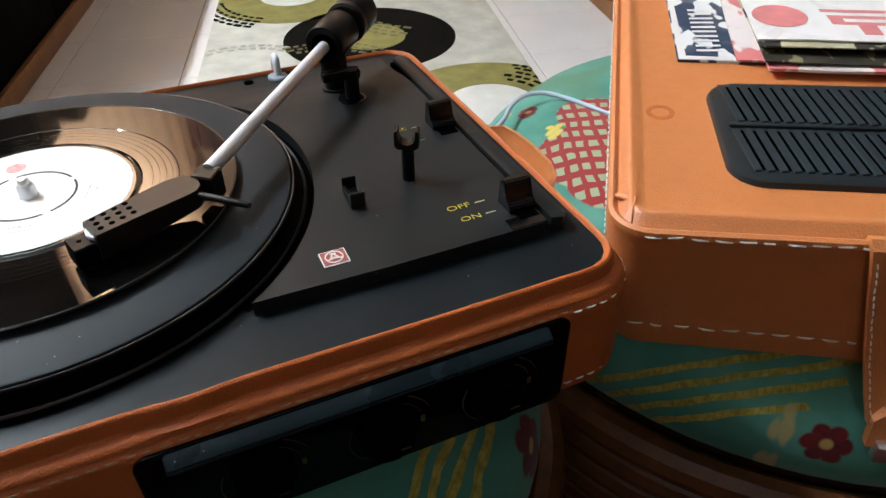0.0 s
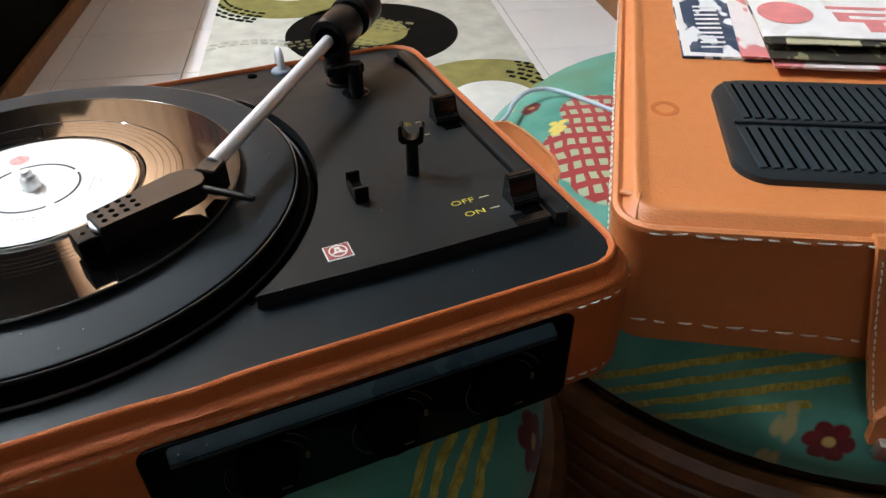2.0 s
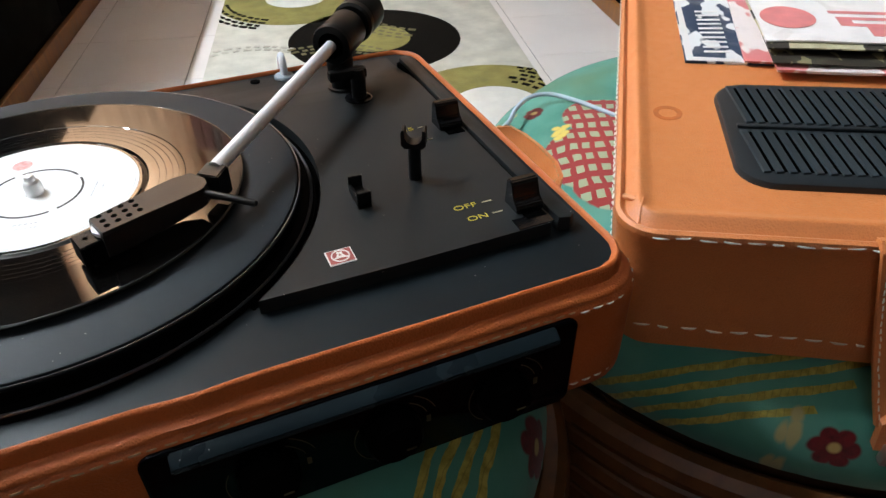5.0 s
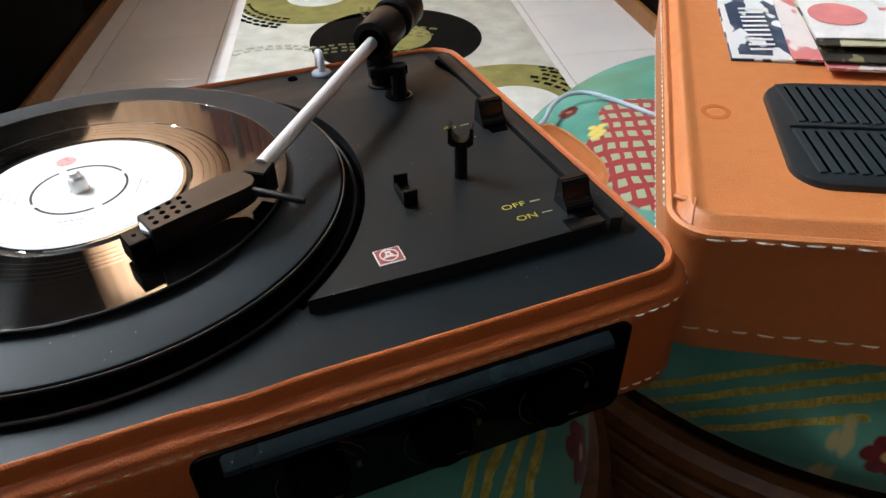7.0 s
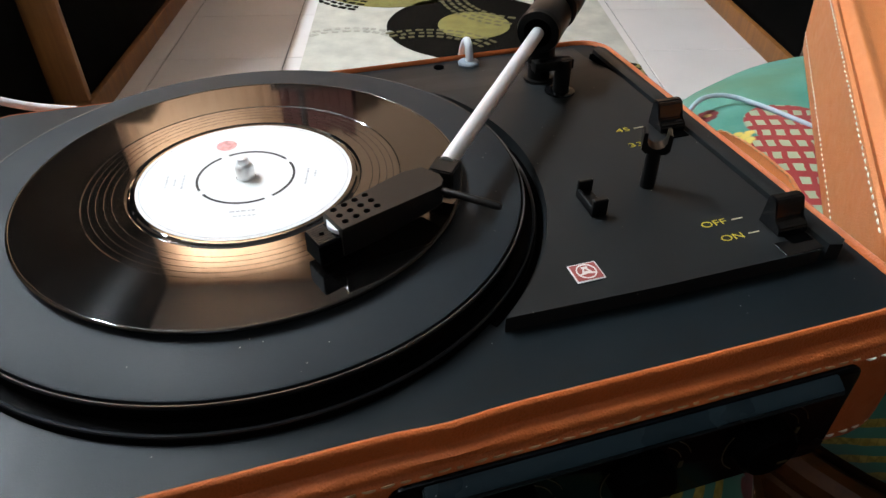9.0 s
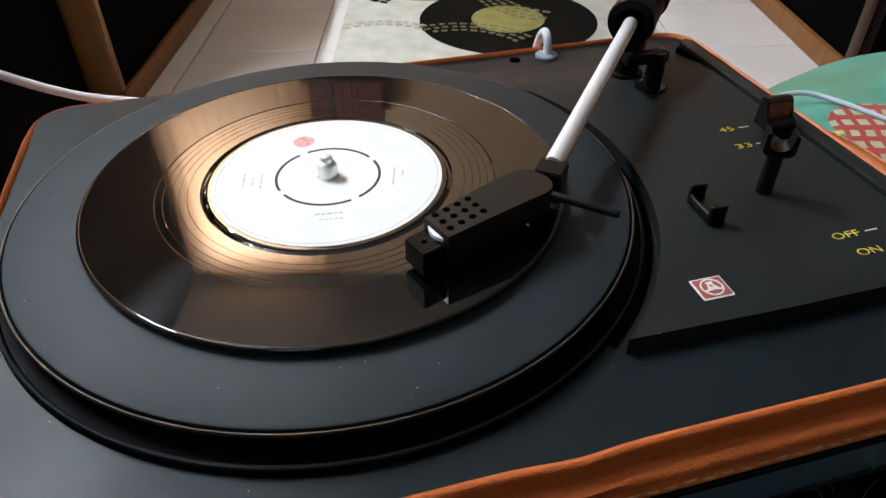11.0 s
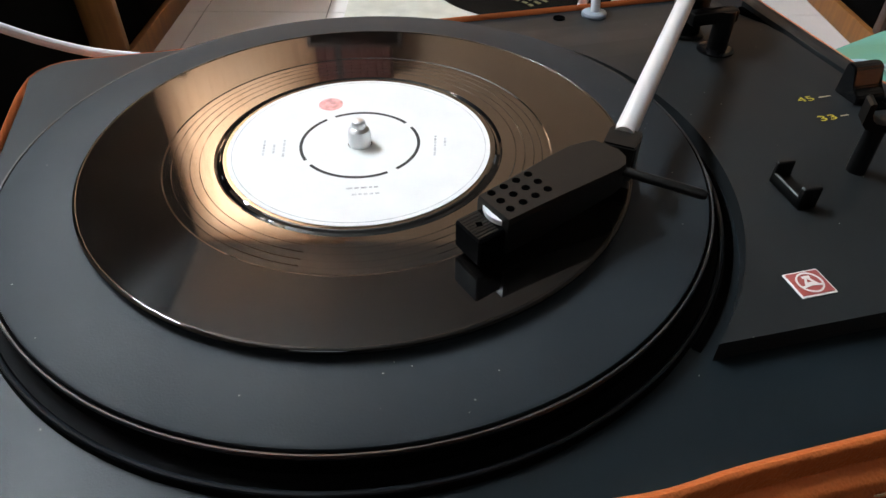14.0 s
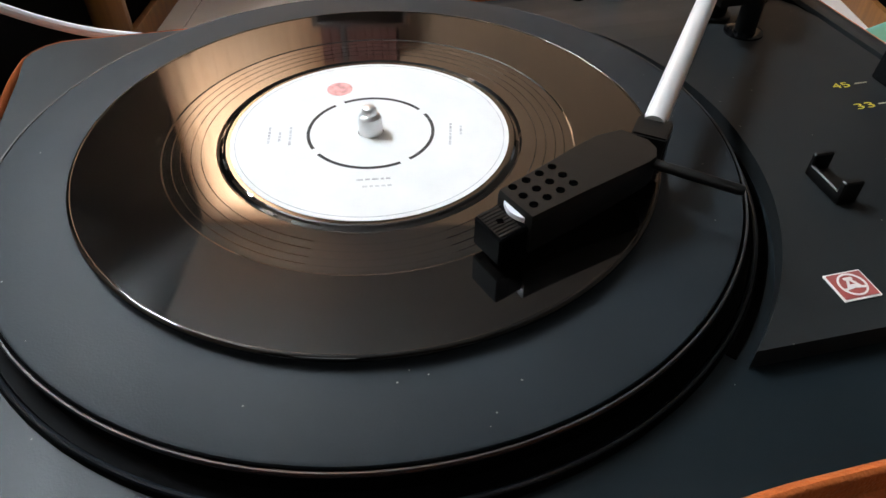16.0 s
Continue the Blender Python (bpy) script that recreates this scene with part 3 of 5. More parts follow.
def cabinet(m, height, depth, width, label):
    """A wooden cabinet with a black front set between brown posts, over a low plinth; its face looks along +x."""
    c = thing("cabinet", m, label, "cabinet")
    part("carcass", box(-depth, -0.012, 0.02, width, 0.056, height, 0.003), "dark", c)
    # side panel lies in shade, so it gets near-black instead of the post's brown
    part("side_panel", box(-depth, -0.092, 0.0, 0.019, 0.056, height, 0.001), "dark", c, "side panel with its shade put into the black colour")
    part("post", box(-0.090, -0.004, 0.0, 0.019, 0.056, height, 0.003), "wood", c, "brown wooden corner post")
    part("post", box(-0.045, -0.004, width - 0.03, width, 0.056, height, 0.003), "dark_wood", c, "brown wooden corner post")
    part("plinth", box(-depth, 0.0, 0.0, width, 0.0, 0.055, 0.004), "wood", c, "brown wooden plinth board")
    half = (width - 0.05) / 2
    for k in range(2):
        y0 = 0.022 + k * half
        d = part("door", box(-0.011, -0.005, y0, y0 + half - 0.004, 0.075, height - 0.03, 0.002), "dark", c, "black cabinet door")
        part("knob", rod((-0.005, y0 + half - 0.05, height * 0.6), (0.015, y0 + half - 0.05, height * 0.6), ((0, 0.006), (0.5, 0.006), (0.7, 0.011), (1, 0.008)), 14), "dark", d)
    return c


cabinet(ROOM @ pose(-0.672, 1.235, 0), 1.03, 0.66, 1.46, "long brown wooden cabinet with black doors and low plinth")


def cupboard(m):
    c = thing("cupboard", m, "black cupboard standing against the wall", "cupboard")
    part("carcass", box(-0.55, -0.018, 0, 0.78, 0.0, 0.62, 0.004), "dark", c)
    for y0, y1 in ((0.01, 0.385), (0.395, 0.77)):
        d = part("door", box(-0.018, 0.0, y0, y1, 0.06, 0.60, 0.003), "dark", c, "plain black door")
        part("knob", rod((0.0, y1 - 0.04, 0.45), (0.02, y1 - 0.04, 0.45), ((0, 0.006), (0.5, 0.006), (0.7, 0.012), (1, 0.009)), 14), "dark", d)


cupboard(ROOM @ pose(-0.74, 0.44, 0))
cabinet(ROOM @ pose(1.035, 2.70, 0, 0, 0, 180), 0.9, 0.6, 1.36, "brown wooden cabinet with black doors against the brown wall")


def hutch():
    """A stepped black cupboard standing on the long cabinet, in the corner by the curtain."""
    h = thing("hutch", ROOM @ pose(-1.345, 2.44, 1.0305), "black stepped hutch standing on the long cabinet", "cupboard")
    for nm, x0, x1, top in (("tall_side", 0.0, 0.275, 0.85), ("low_side", 0.277, 0.45, 0.72)):
        b = part(nm, box(x0, x1, 0.012, 0.22, 0.0, top, 0.004), "dark", h)
        part("door", box(x0 + 0.006, x1 - 0.006, 0.0, 0.012, 0.01, top - 0.01, 0.002), "dark", b)


hutch()


def rug():
    g = thing("rug", ROOM @ pose(0, 0, 0), "cream wool rug with black and olive ring pattern", "rug")
    part("woven_ground", prism(fine(outline(-0.235, 0.675, 0.75, 2.6, 0.01, 3), 0.1), 0.002, 0.012, 0.003), "rug", g)
    z = 0.012

    def spot(cx, cy, r0, r1, mt, lb, lift=0.0015, a0=0, a1=360):
        # cut at the rug's edges
        bm = lathe([(r1, z - 0.001), (r1, z + lift - 0.0005), (r1 - 0.002, z + lift)], 72, None, cx, cy, False) if r0 == 0 else annulus(r0, r1, z - 0.001, z + lift, a0, a1, 72, None, cx, cy)
        for co, no in (((0.673, 0, 0), (1, 0, 0)), ((-0.233, 0, 0), (-1, 0, 0))):
            bmesh.ops.bisect_plane(bm, geom=bm.verts[:] + bm.edges[:] + bm.faces[:], plane_co=co, plane_no=no, clear_outer=True)
        part("motif", bm, mt, g, lb)

    def dashes(cx, cy, radii, a0, a1, mt, lift):
        bm = bmesh.new()
        rnd = random.Random(int(1000 * cx + 77 * cy))
        for r in radii:
            a = a0
            while a < a1:
                w = rnd.uniform(0.014, 0.026)
                da = math.degrees(w / r)
                annulus(r - rnd.uniform(0.004, 0.007), r + rnd.uniform(0.004, 0.007), z - 0.0005, z + lift, a, a + da, 2, bm, cx, cy)
                a += da + math.degrees(rnd.uniform(0.007, 0.014) / r)
        for co, no in (((0.673, 0, 0), (1, 0, 0)), ((-0.233, 0, 0), (-1, 0, 0))):
            bmesh.ops.bisect_plane(bm, geom=bm.verts[:] + bm.edges[:] + bm.faces[:], plane_co=co, plane_no=no, clear_outer=True)
        tagged(part("dash_pattern", bm, mt, g, "row of small woven dashes"), kind="stuff")

    spot(0.253, 1.786, 0, 0.262, "rug_black", "black woven disc")
    spot(0.253, 1.784, 0, 0.108, "rug_olive", "olive woven disc", 0.003)
    dashes(0.47, 2.05, (0.235, 0.26, 0.285, 0.31), 175, 245, "rug_dim", 0.0032)
    dashes(0.10, 1.50, (0.20, 0.225, 0.25), 35, 112, "rug_dim", 0.0032)
    spot(0.519, 1.270, 0.118, 0.258, "rug_olive", "olive woven ring")
    spot(0.519, 1.270, 0, 0.115, "rug_white", "white woven disc")
    dashes(0.519, 1.270, (0.150, 0.176, 0.202, 0.228, 0.248), 12, 62, "rug_black", 0.0032)
    spot(0.010, 2.220, 0.105, 0.270, "rug_olive", "olive woven ring")
    spot(0.010, 2.220, 0, 0.102, "rug_white", "white woven disc")
    dashes(0.010, 2.220, (0.235, 0.262, 0.288, 0.312), 190, 245, "rug_black", 0.0032)
    dashes(-0.12, 1.55, (0.205, 0.228), 55, 125, "rug_dash", 0.002)
    return g


rug()


# ---- stools ----
def stool(x, y, top, r, fabric, label):
    s = thing("rattan_stool", pose(x, y, 0), label, "stool", "stools under the player")
    prof = [(0.02, top), (r * 0.4, top - 0.002), (r * 0.7, top - 0.008), (r * 0.88, top - 0.022), (r * 0.97, top - 0.042), (r, top - 0.062), (r * 0.98, top - 0.082), (r * 0.93, top - 0.095)]
    M["fabric"] = fabric
    part("cushion", lathe([(0.001, top)] + prof, 72), "fabric", s, "teal printed cotton cushion", 80)
    # added inner drum; its darkened cane paints the shade between the hoops
    part("drum", lathe([(r * 0.93, 0.03), (r * 0.90, top * 0.5), (r * 0.955, top - 0.14), (r * 0.96, top - 0.088)], 48), "shaded_cane", s, "added cane drum, coloured dark as the shade behind the hoops", 60)
    h = top - 0.096
    k = 0
    while h > 0.02:
        rr = r * (1.0 - 0.10 * math.sin(math.pi * min(1, (top - 0.10 - h) / (top - 0.1)))) + 0.004
        part("hoop", tube([(rr * math.cos(a), rr * math.sin(a), h) for a in (2 * math.pi * i / 12 for i in range(12))], 0.0115, True, 10, 6), "cane", s)
        h -= 0.0235 if k < 7 else 0.075
        k += 1
    for i in range(8):
        a = 2 * math.pi * (i + 0.5) / 8
        q = [((r - d) * math.cos(a), (r - d) * math.sin(a), zz) for d, zz in ((0.018, top - 0.09), (0.035, top * 0.5), (0.018, 0.0))]
        part("leg", tube(q, 0.011, False, 8, 5), "cane", s)
    return s


TOP_A, TOP_B = Z0 - 0.0745, Z0 - 0.074
fab_a = cushion_fabric("teal_print_a", ((101.0, -81.0, 0.0, -17.17), 0.5, 4.5, 0.50, (0.125, 0.0)), ((0.141, -0.117, 0.016, Z0 - 0.1225),), (-0.05, 0.12, 0.05, 0.3))
fab_b = cushion_fabric("teal_print_b", ((-19.09, -81.62, -70.90, 23.14), 0.6, 4.4, 0.42, (-0.080, -0.020)), ((-0.1575, -0.184, 0.012, Z0 - 0.127), (-0.1495, 0.1350, 0.010, None)), (-0.150, 0.045, 0.040, -0.42), ((-0.151, 0.0895), (-0.156, 0.082)))
stool(0.045, -0.01, TOP_A, 0.187, fab_a, "round rattan stool with teal floral cushion, under the player")
stool(0.480, 0.0, TOP_B, 0.245, fab_b, "round rattan stool with teal floral cushion, under the lid")


# ---- record player ----
DECK = pose(0, 0, Z0)


def record_player():
    p = thing("record_player", DECK, "portable record player in an orange leather case with black deck", "record player")
    X0, X1, Y0, Y1 = -0.124, 0.2188, -0.1285, 0.118
    zd = -0.0145
    # case wall with lip, welt and rounded foot
    prof = [(-0.001, zd - 0.004), (-0.0008, -0.0138), (0.0002, -0.0127), (0.0010, -0.0122), (0.0017, -0.0124), (0.0023, -0.0131), (0.0027, -0.0146), (0.0031, -0.0166), (0.0033, -0.0184), (0.0042, -0.0192), (0.0054, -0.0193), (0.0068, -0.0198), (0.0079, -0.0208),
            (0.0081, -0.0217), (0.0076, -0.0224), (0.0080, -0.0229), (0.0092, -0.0238), (0.0099, -0.0250), (0.0100, -0.0290), (0.0100, -0.040), (0.0100, -0.066), (0.0090, -0.0715), (0.0060, -0.0745)]
    loops = []
    for d, z in prof:
        pts = fine(outline(X0 - (d if d < 0 else 0.5 * d), X1 + d * 0.82, Y0 - d, Y1 + (d if d < 0 else 0.6 * d), 0.016 + max(0.6 * d, 0.0), 8), 0.012)
        loops.append(pts)

    def at_share(pts, k):
        out, ln = [], [0.0]
        for a, b in zip(pts, pts[1:] + pts[:1]):
            ln.append(ln[-1] + math.hypot(b[0] - a[0], b[1] - a[1]))
        j = 0
        for i in range(k):
            s = ln[-1] * i / k
            while ln[j + 1] < s:
                j += 1
            f = (s - ln[j]) / max(ln[j + 1] - ln[j], 1e-9)
            a, b = pts[j], pts[(j + 1) % len(pts)]
            out.append((a[0] + (b[0] - a[0]) * f, a[1] + (b[1] - a[1]) * f))
        return out

    full = []
    for (d, z), pts in zip(prof, loops):
        ring = []
        for x, y in at_share(pts, 180):
            w = noise.noise(Vector((x * 14, y * 14, 3.0))) * 0.00025 if d < 0.008 else 0.0
            bulge = 0.0012 * math.exp(-((x - 0.045) / 0.012) ** 2) if y < -0.12 and d < 0.007 else 0.0
            sag = 0.0020 * min(max((0.02 - x) / 0.06, 0), 1) * min(max((y - 0.085) / 0.02, 0), 1) if -0.0145 < z < -0.011 else 0.0
            ring.append((x, y + w - bulge, z + w * 0.8 - sag))
        full.append(ring)
    part("case", rings(bmesh.new(), full, False, True), "case_leather", p, "orange leather case wall with rolled lip", 42)
    part("deck", prism(outline(X0 - 0.0005, X1 + 0.0005, Y0 - 0.0005, Y1 + 0.0005, 0.016, 8), zd - 0.003, zd), "deck", p, "satin black deck board")
    # seams
    front = [(x, Y0 - 0.0091, -0.0236) for x in np.linspace(X0 + 0.012, 0.186, 20).tolist()]
    tagged(part("stitching", stitches(front, 0.0056, 0.0040, 0.0006, (0, -1, 0.6)), "dull_thread", p, "tan thread stitching"), kind="stuff")
    corner = [(X1 - 0.0177 + 0.0257 * math.cos(radians(a)), Y0 + 0.016 + 0.0257 * math.sin(radians(a)), -0.0240) for a in range(-90, 1, 15)]
    low = [(0.19, Y0 - 0.0102, -0.0655)] + [(X1 - 0.0178 + 0.0262 * math.cos(radians(a)), Y0 + 0.016 + 0.0262 * math.sin(radians(a)), -0.0655) for a in range(-90, 1, 15)]
    nr = [(0, -1, 0)] + [(math.sin(radians(15 * i)), -math.cos(radians(15 * i)), 0) for i in range(8)]
    tagged(part("stitching", stitches(low, 0.0062, 0.0044, 0.0008, nr), "thread", p, "cream thread stitching"), kind="stuff")
    tagged(part("stitching", stitches([(0.19, Y0 - 0.0098, -0.0240)] + corner, 0.0062, 0.0044, 0.0007, nr), "thread", p, "cream thread stitching"), kind="stuff")
    # control panel on the front
    py = Y0 - 0.0100
    fp = outline(0.0237, 0.1888, -0.0728, -0.0247, 0.005, 6)
    bm = rings(bmesh.new(), [[(x, py + 0.004, z) for x, z in fp], [(x, py - 0.0012, z) for x, z in fp], [(0.1065 + (x - 0.1065) * 0.988, py - 0.002, -0.05 + (z + 0.05) * 0.965) for x, z in fp]])
    panel = part("control_panel", bm, "panel", p, "black moulded control panel")
    rib = [(0.0335, 0.0), (0.1778, 0.0)]
    sec = [(py - 0.001, -0.0250), (py - 0.0024, -0.0252), (py - 0.0072, -0.0282), (py - 0.0070, -0.0302), (py - 0.001, -0.0330)]
    bm = rings(bmesh.new(), [[(x, y, z) for y, z in sec] for x, _ in rib])
    bmesh.ops.bevel(bm, geom=bm.edges[:], offset=0.0007, segments=2, affect="EDGES")
    part("ledge", bm, "ledge", panel, "black ledge over the dials")
    for i, cx in enumerate((0.062, 0.109, 0.156)):
        cz = -0.0530
        bm = rod((cx, py - 0.0015, cz), (cx, py - 0.009, cz), ((0, 0.0115), (0.7, 0.011), (1, 0.0095)), 28)
        dial = part("dial", bm, "platter", panel, "round black dial knob")
        part("pointer", box(cx + 0.003, cx + 0.007, py - 0.0095, py - 0.0088, cz - 0.0045, cz - 0.0038), "panel_mark", dial, "pale pointer line")
        bm = bmesh.new()
        for a0, a1, r0 in ((150, 235, 0.0148), (20, 60, 0.0148), (20, 60, 0.0185)):
            annulus(r0, r0 + 0.0003, 0, 0.0003, a0, a1, 18, bm)
        for v in bm.verts:
            v.co = Vector((cx + v.co.x, py - 0.0020 - v.co.z, cz + v.co.y))
        part("scale_mark", bm, "panel_mark", panel, "faint yellow scale lines")
        part("sign", box(cx + 0.0140, cx + 0.0158, py - 0.0024, py - 0.0019, cz - 0.0012, cz + 0.0024, 0.0002), "panel_mark", panel, "faint printed sign")
    # handle on the side
    hp = [(0.2215 + 0.007, 0.020, -0.0345), (0.2215 + 0.010, 0.016, -0.0345), (0.2215 + 0.0165, 0.010, -0.0325), (0.2215 + 0.0190, -0.002, -0.0320), (0.2215 + 0.0200, -0.018, -0.0320), (0.2215 + 0.0190, -0.036, -0.0320), (0.2215 + 0.0150, -0.048, -0.0325), (0.2215 + 0.009, -0.053, -0.0345), (0.2215 + 0.007, -0.056, -0.0345)]
    band = []
    for i, (x, y, z) in enumerate(hp):
        a, b = Vector(hp[max(i - 1, 0)]), Vector(hp[min(i + 1, len(hp) - 1)])
        dn = (b - a).normalized()
        o = Vector((-dn.y, dn.x, 0)) * (1 if -dn.y > 0 else -1)
        t, w = Vector((x, y, z + 0.0095)), Vector((x - 0.55 * (x - 0.2215 - 0.007), y, z - 0.017))
        band.append([t - o * 0.0012, t + o * 0.0012 + Vector((0, 0, -0.0004)), w + o * 0.0012, w - o * 0.0012])
    handle = part("handle", rings(bmesh.new(), band), "leather", p, "orange leather carrying handle", 70)
    tagged(part("stitching", stitches([(x - 0.002, y, z + 0.0098) for x, y, z in hp], 0.004, 0.0028, 0.0005, (0, 0, 1)), "dull_thread", handle, "tan thread stitching"), kind="stuff")

    # raised plate right of the platter, ramping down at the back
    arc = [((0.1205 + 0.0032 * min(max((-12 - a) / 42, 0), 1)) * math.cos(radians(a)), (0.1205 + 0.0032 * min(max((-12 - a) / 42, 0), 1)) * math.sin(radians(a))) for a in np.linspace(-53.2, 62, 40).tolist()]
    zp = -0.0082
    edge = [(0.0575, 0.1125), (0.1400, 0.1125), (0.2005, 0.1125), (0.2005, -0.094), (0.1985, -0.0995), (0.183, -0.0995), (0.13, -0.1000)]
    poly = arc + edge
    bm = bmesh.new()
    top = [bm.verts.new((x, y, 0)) for x, y in poly]
    face = bm.faces.new(top)
    for yy in (0.055, 0.07, 0.085, 0.1):
        bmesh.ops.bisect_plane(bm, geom=bm.verts[:] + bm.edges[:] + bm.faces[:], plane_co=(0, yy, 0), plane_no=(0, 1, 0))
    out = bmesh.ops.extrude_face_region(bm, geom=bm.faces[:])
    low_verts = {v for v in out["geom"] if isinstance(v, bmesh.types.BMVert)}
    for v in bm.verts:
        f = min(max((v.co.y - 0.055) / 0.052, 0), 1)
        f = f * f * (3 - 2 * f)
        v.co.z = (zd - 0.002) if v in low_verts else zp + (zd + 0.0003 - zp) * f
    plate = part("top_plate", bm, "plate", p, "raised satin black control plate", 30)
    # rail with slot along the plate
    bm = bmesh.new()
    rail = [(0.2025, 0.093), (0.2025, -0.0985), (0.2075, -0.1000), (0.2105, -0.0975), (0.2105, 0.093), (0.2075, 0.0965)]
    prism(rail, zd - 0.002, zp + 0.0008, 0.0004, bm)
    part("rail", bm, "plate", p, "raised rail beside the sliders")
    part("slot", box(0.2003, 0.2027, -0.062, 0.092, zd - 0.002, zp - 0.0016), "recess_shade", p, "narrow dark slot")
    # recess under the ON slider
    part("slider_bed", box(0.1835, 0.2003, -0.0990, -0.0915, zp - 0.0002, zp + 0.0004, 0.0002, 1), "gloss", plate, "glossy slider bed")

    def slider(y, lb):
        x0, x1 = 0.1875, 0.2005
        bm = bmesh.new()
        sec = [(y + 0.0055, zp), (y + 0.0045, zp + 0.0122), (y + 0.0036, zp + 0.0130), (y + 0.0006, zp + 0.0130), (y - 0.0006, zp + 0.0120), (y - 0.0020, zp + 0.0050), (y - 0.0052, zp + 0.0042), (y - 0.0062, zp + 0.0032), (y - 0.0067, zp)]
        rings(bm, [[(x, yy, zz) for yy, zz in sec] for x in (x0, x1)])
        bmesh.ops.bevel(bm, geom=bm.edges[:], offset=0.0006, segments=2, affect="EDGES")
        s = part("slider", bm, "gloss", p, lb, 20)
        part("guide", box(x0 + 0.0025, x1 - 0.001, y - 0.0115, y - 0.006, zp - 0.0001, zp + 0.0006, 0.0002, 1), "recess_shade", s)
        return s

    slider(0.0005, "glossy black speed slider knob")
    slider(-0.0825, "glossy black on-off slider knob")
    # printing
    for txt, x, y, w in (("OFF", 0.1645, -0.0755, 0.0108), ("ON", 0.1668, -0.0850, 0.0092), ("45", 0.1690, 0.0012, 0.0068), ("33", 0.1682, -0.0128, 0.0070)):
        lettering(txt, 0.0047, x, y, zp + 0.0002, "yellow", plate, "lettering", w)
    for x0, x1, y in ((0.1780, 0.1828, -0.0738), (0.1788, 0.1835, -0.0832), (0.1785, 0.1835, 0.0028), (0.1775, 0.1808, -0.0112)):
        part("mark", box(x0, x1, y - 0.00022, y + 0.00022, zp, zp + 0.00025), "pale", plate, "thin printed dash")
    # badge
    b = part("badge", prism(outline(0.1042, 0.1150, -0.0905, -0.0812, 0.0002, 2), zp, zp + 0.0004), "badge_white", p, "small square red and silver badge")
    part("field", prism(outline(0.1047, 0.1145, -0.0900, -0.0817, 0.0002, 2), zp + 0.0004, zp + 0.0006), "badge_red", b)
    bm = annulus(0.0033, 0.0038, zp + 0.0006, zp + 0.0008, 0, 360, 32, None, 0.1096, -0.0858)
    for sx, sy, a in ((-0.0010, 0.0004, 62), (0.0010, 0.0004, -62), (0.0, -0.0004, 0), (0.0, 0.0020, 0), (-0.0018, -0.0012, 10), (0.0018, -0.0012, -10)):
        w, t = (0.0017, 0.00032) if a else (0.0012, 0.0004)
        c, s = math.cos(radians(a)), math.sin(radians(a))
        q = [(0.1096 + sx + c * u - s * v, -0.0858 + sy + s * u + c * v) for u, v in ((-w, -t), (w, -t), (w, t), (-w, t))]
        prism(q, zp + 0.0006, zp + 0.0008, 0, bm)
    part("emblem", bm, "badge_white", b, "plain silver ring and strokes")

    # arm rest fork
    fx, fy = 0.1590, -0.0425
    fork = part("arm_rest", rod((fx, fy, zp), (fx, fy, 0.0098), ((0, 0.0031), (0.9, 0.0029), (1, 0.0029)), 20), "black", p, "black forked arm rest")
    ang = radians(-28)
    bm = bmesh.new()
    sec = [(-0.0040, 0.0096), (0.0040, 0.0096), (0.0056, 0.0112), (0.0056, 0.0178), (0.0050, 0.0186), (0.0040, 0.0186), (0.0038, 0.0148), (0.0030, 0.0131), (0.0016, 0.0121), (0, 0.0118), (-0.0016, 0.0121), (-0.0030, 0.0131), (-0.0038, 0.0148), (-0.0040, 0.0186), (-0.0050, 0.0186), (-0.0056, 0.0178), (-0.0056, 0.0112)]
    rings(bm, [[(fx + u * math.cos(ang) - d * math.sin(ang), fy + u * math.sin(ang) + d * math.cos(ang), z - 0.001) for u, z in sec] for d in (-0.0032, 0.0032)])
    part("cradle", bm, "black", fork, "", 30)
    # clip
    bm = bmesh.new()
    cxm, cym, a = 0.1300, -0.0488, radians(-92)
    def cb(u0, u1, v0, v1, z0, z1):
        own = box(u0, u1, v0, v1, z0, z1, 0.0004, 1)
        for v in own.verts:
            x, y = v.co.x, v.co.y
            v.co.x, v.co.y = cxm + x * math.cos(a) - y * math.sin(a), cym + x * math.sin(a) + y * math.cos(a)
        me = bpy.data.meshes.new("tmp")
        own.to_mesh(me)
        bm.from_mesh(me)
        own.free()
        bpy.data.meshes.remove(me)
    cb(-0.0080, 0.0080, -0.0032, 0.0032, zp, zp + 0.0026)
    cb(-0.0080, 0.0080, -0.0032, -0.0018, zp, zp + 0.0042)
    cb(-0.0080, -0.0062, -0.0032, 0.0032, zp, zp + 0.0080)
    cb(0.0058, 0.0080, -0.0032, 0.0032, zp, zp + 0.0078)
    part("adaptor_clip", bm, "black", p, "small black holder clip")
    # small screw hole and cable outlet
    part("hole", lathe([(0.0029, zd + 0.0002), (0.0029, zd + 0.0010)], 24, None, 0.1140, 0.1090), "recess_shade", p, "round screw hole")

    # black strip laid on the deck as the shade between the platter and the plate
    part("gap_shade_strip", annulus(0.1178, 0.1203, zd - 0.001, zd + 0.0004, -53, 60, 48), "recess_shade", p, "black strip painting the shade in the platter gap")
    # platter
    pl = part("platter", lathe([(0.1176, zd - 0.001), (0.1172, -0.0122), (0.1167, -0.0117), (0.1157, -0.0117), (0.1152, -0.0128), (0.1132, -0.0128), (0.1116, -0.0120), (0.1116, -0.0062), (0.1116, -0.0046), (0.1108, -0.0052)], 180), "platter", p, "black platter with flange")
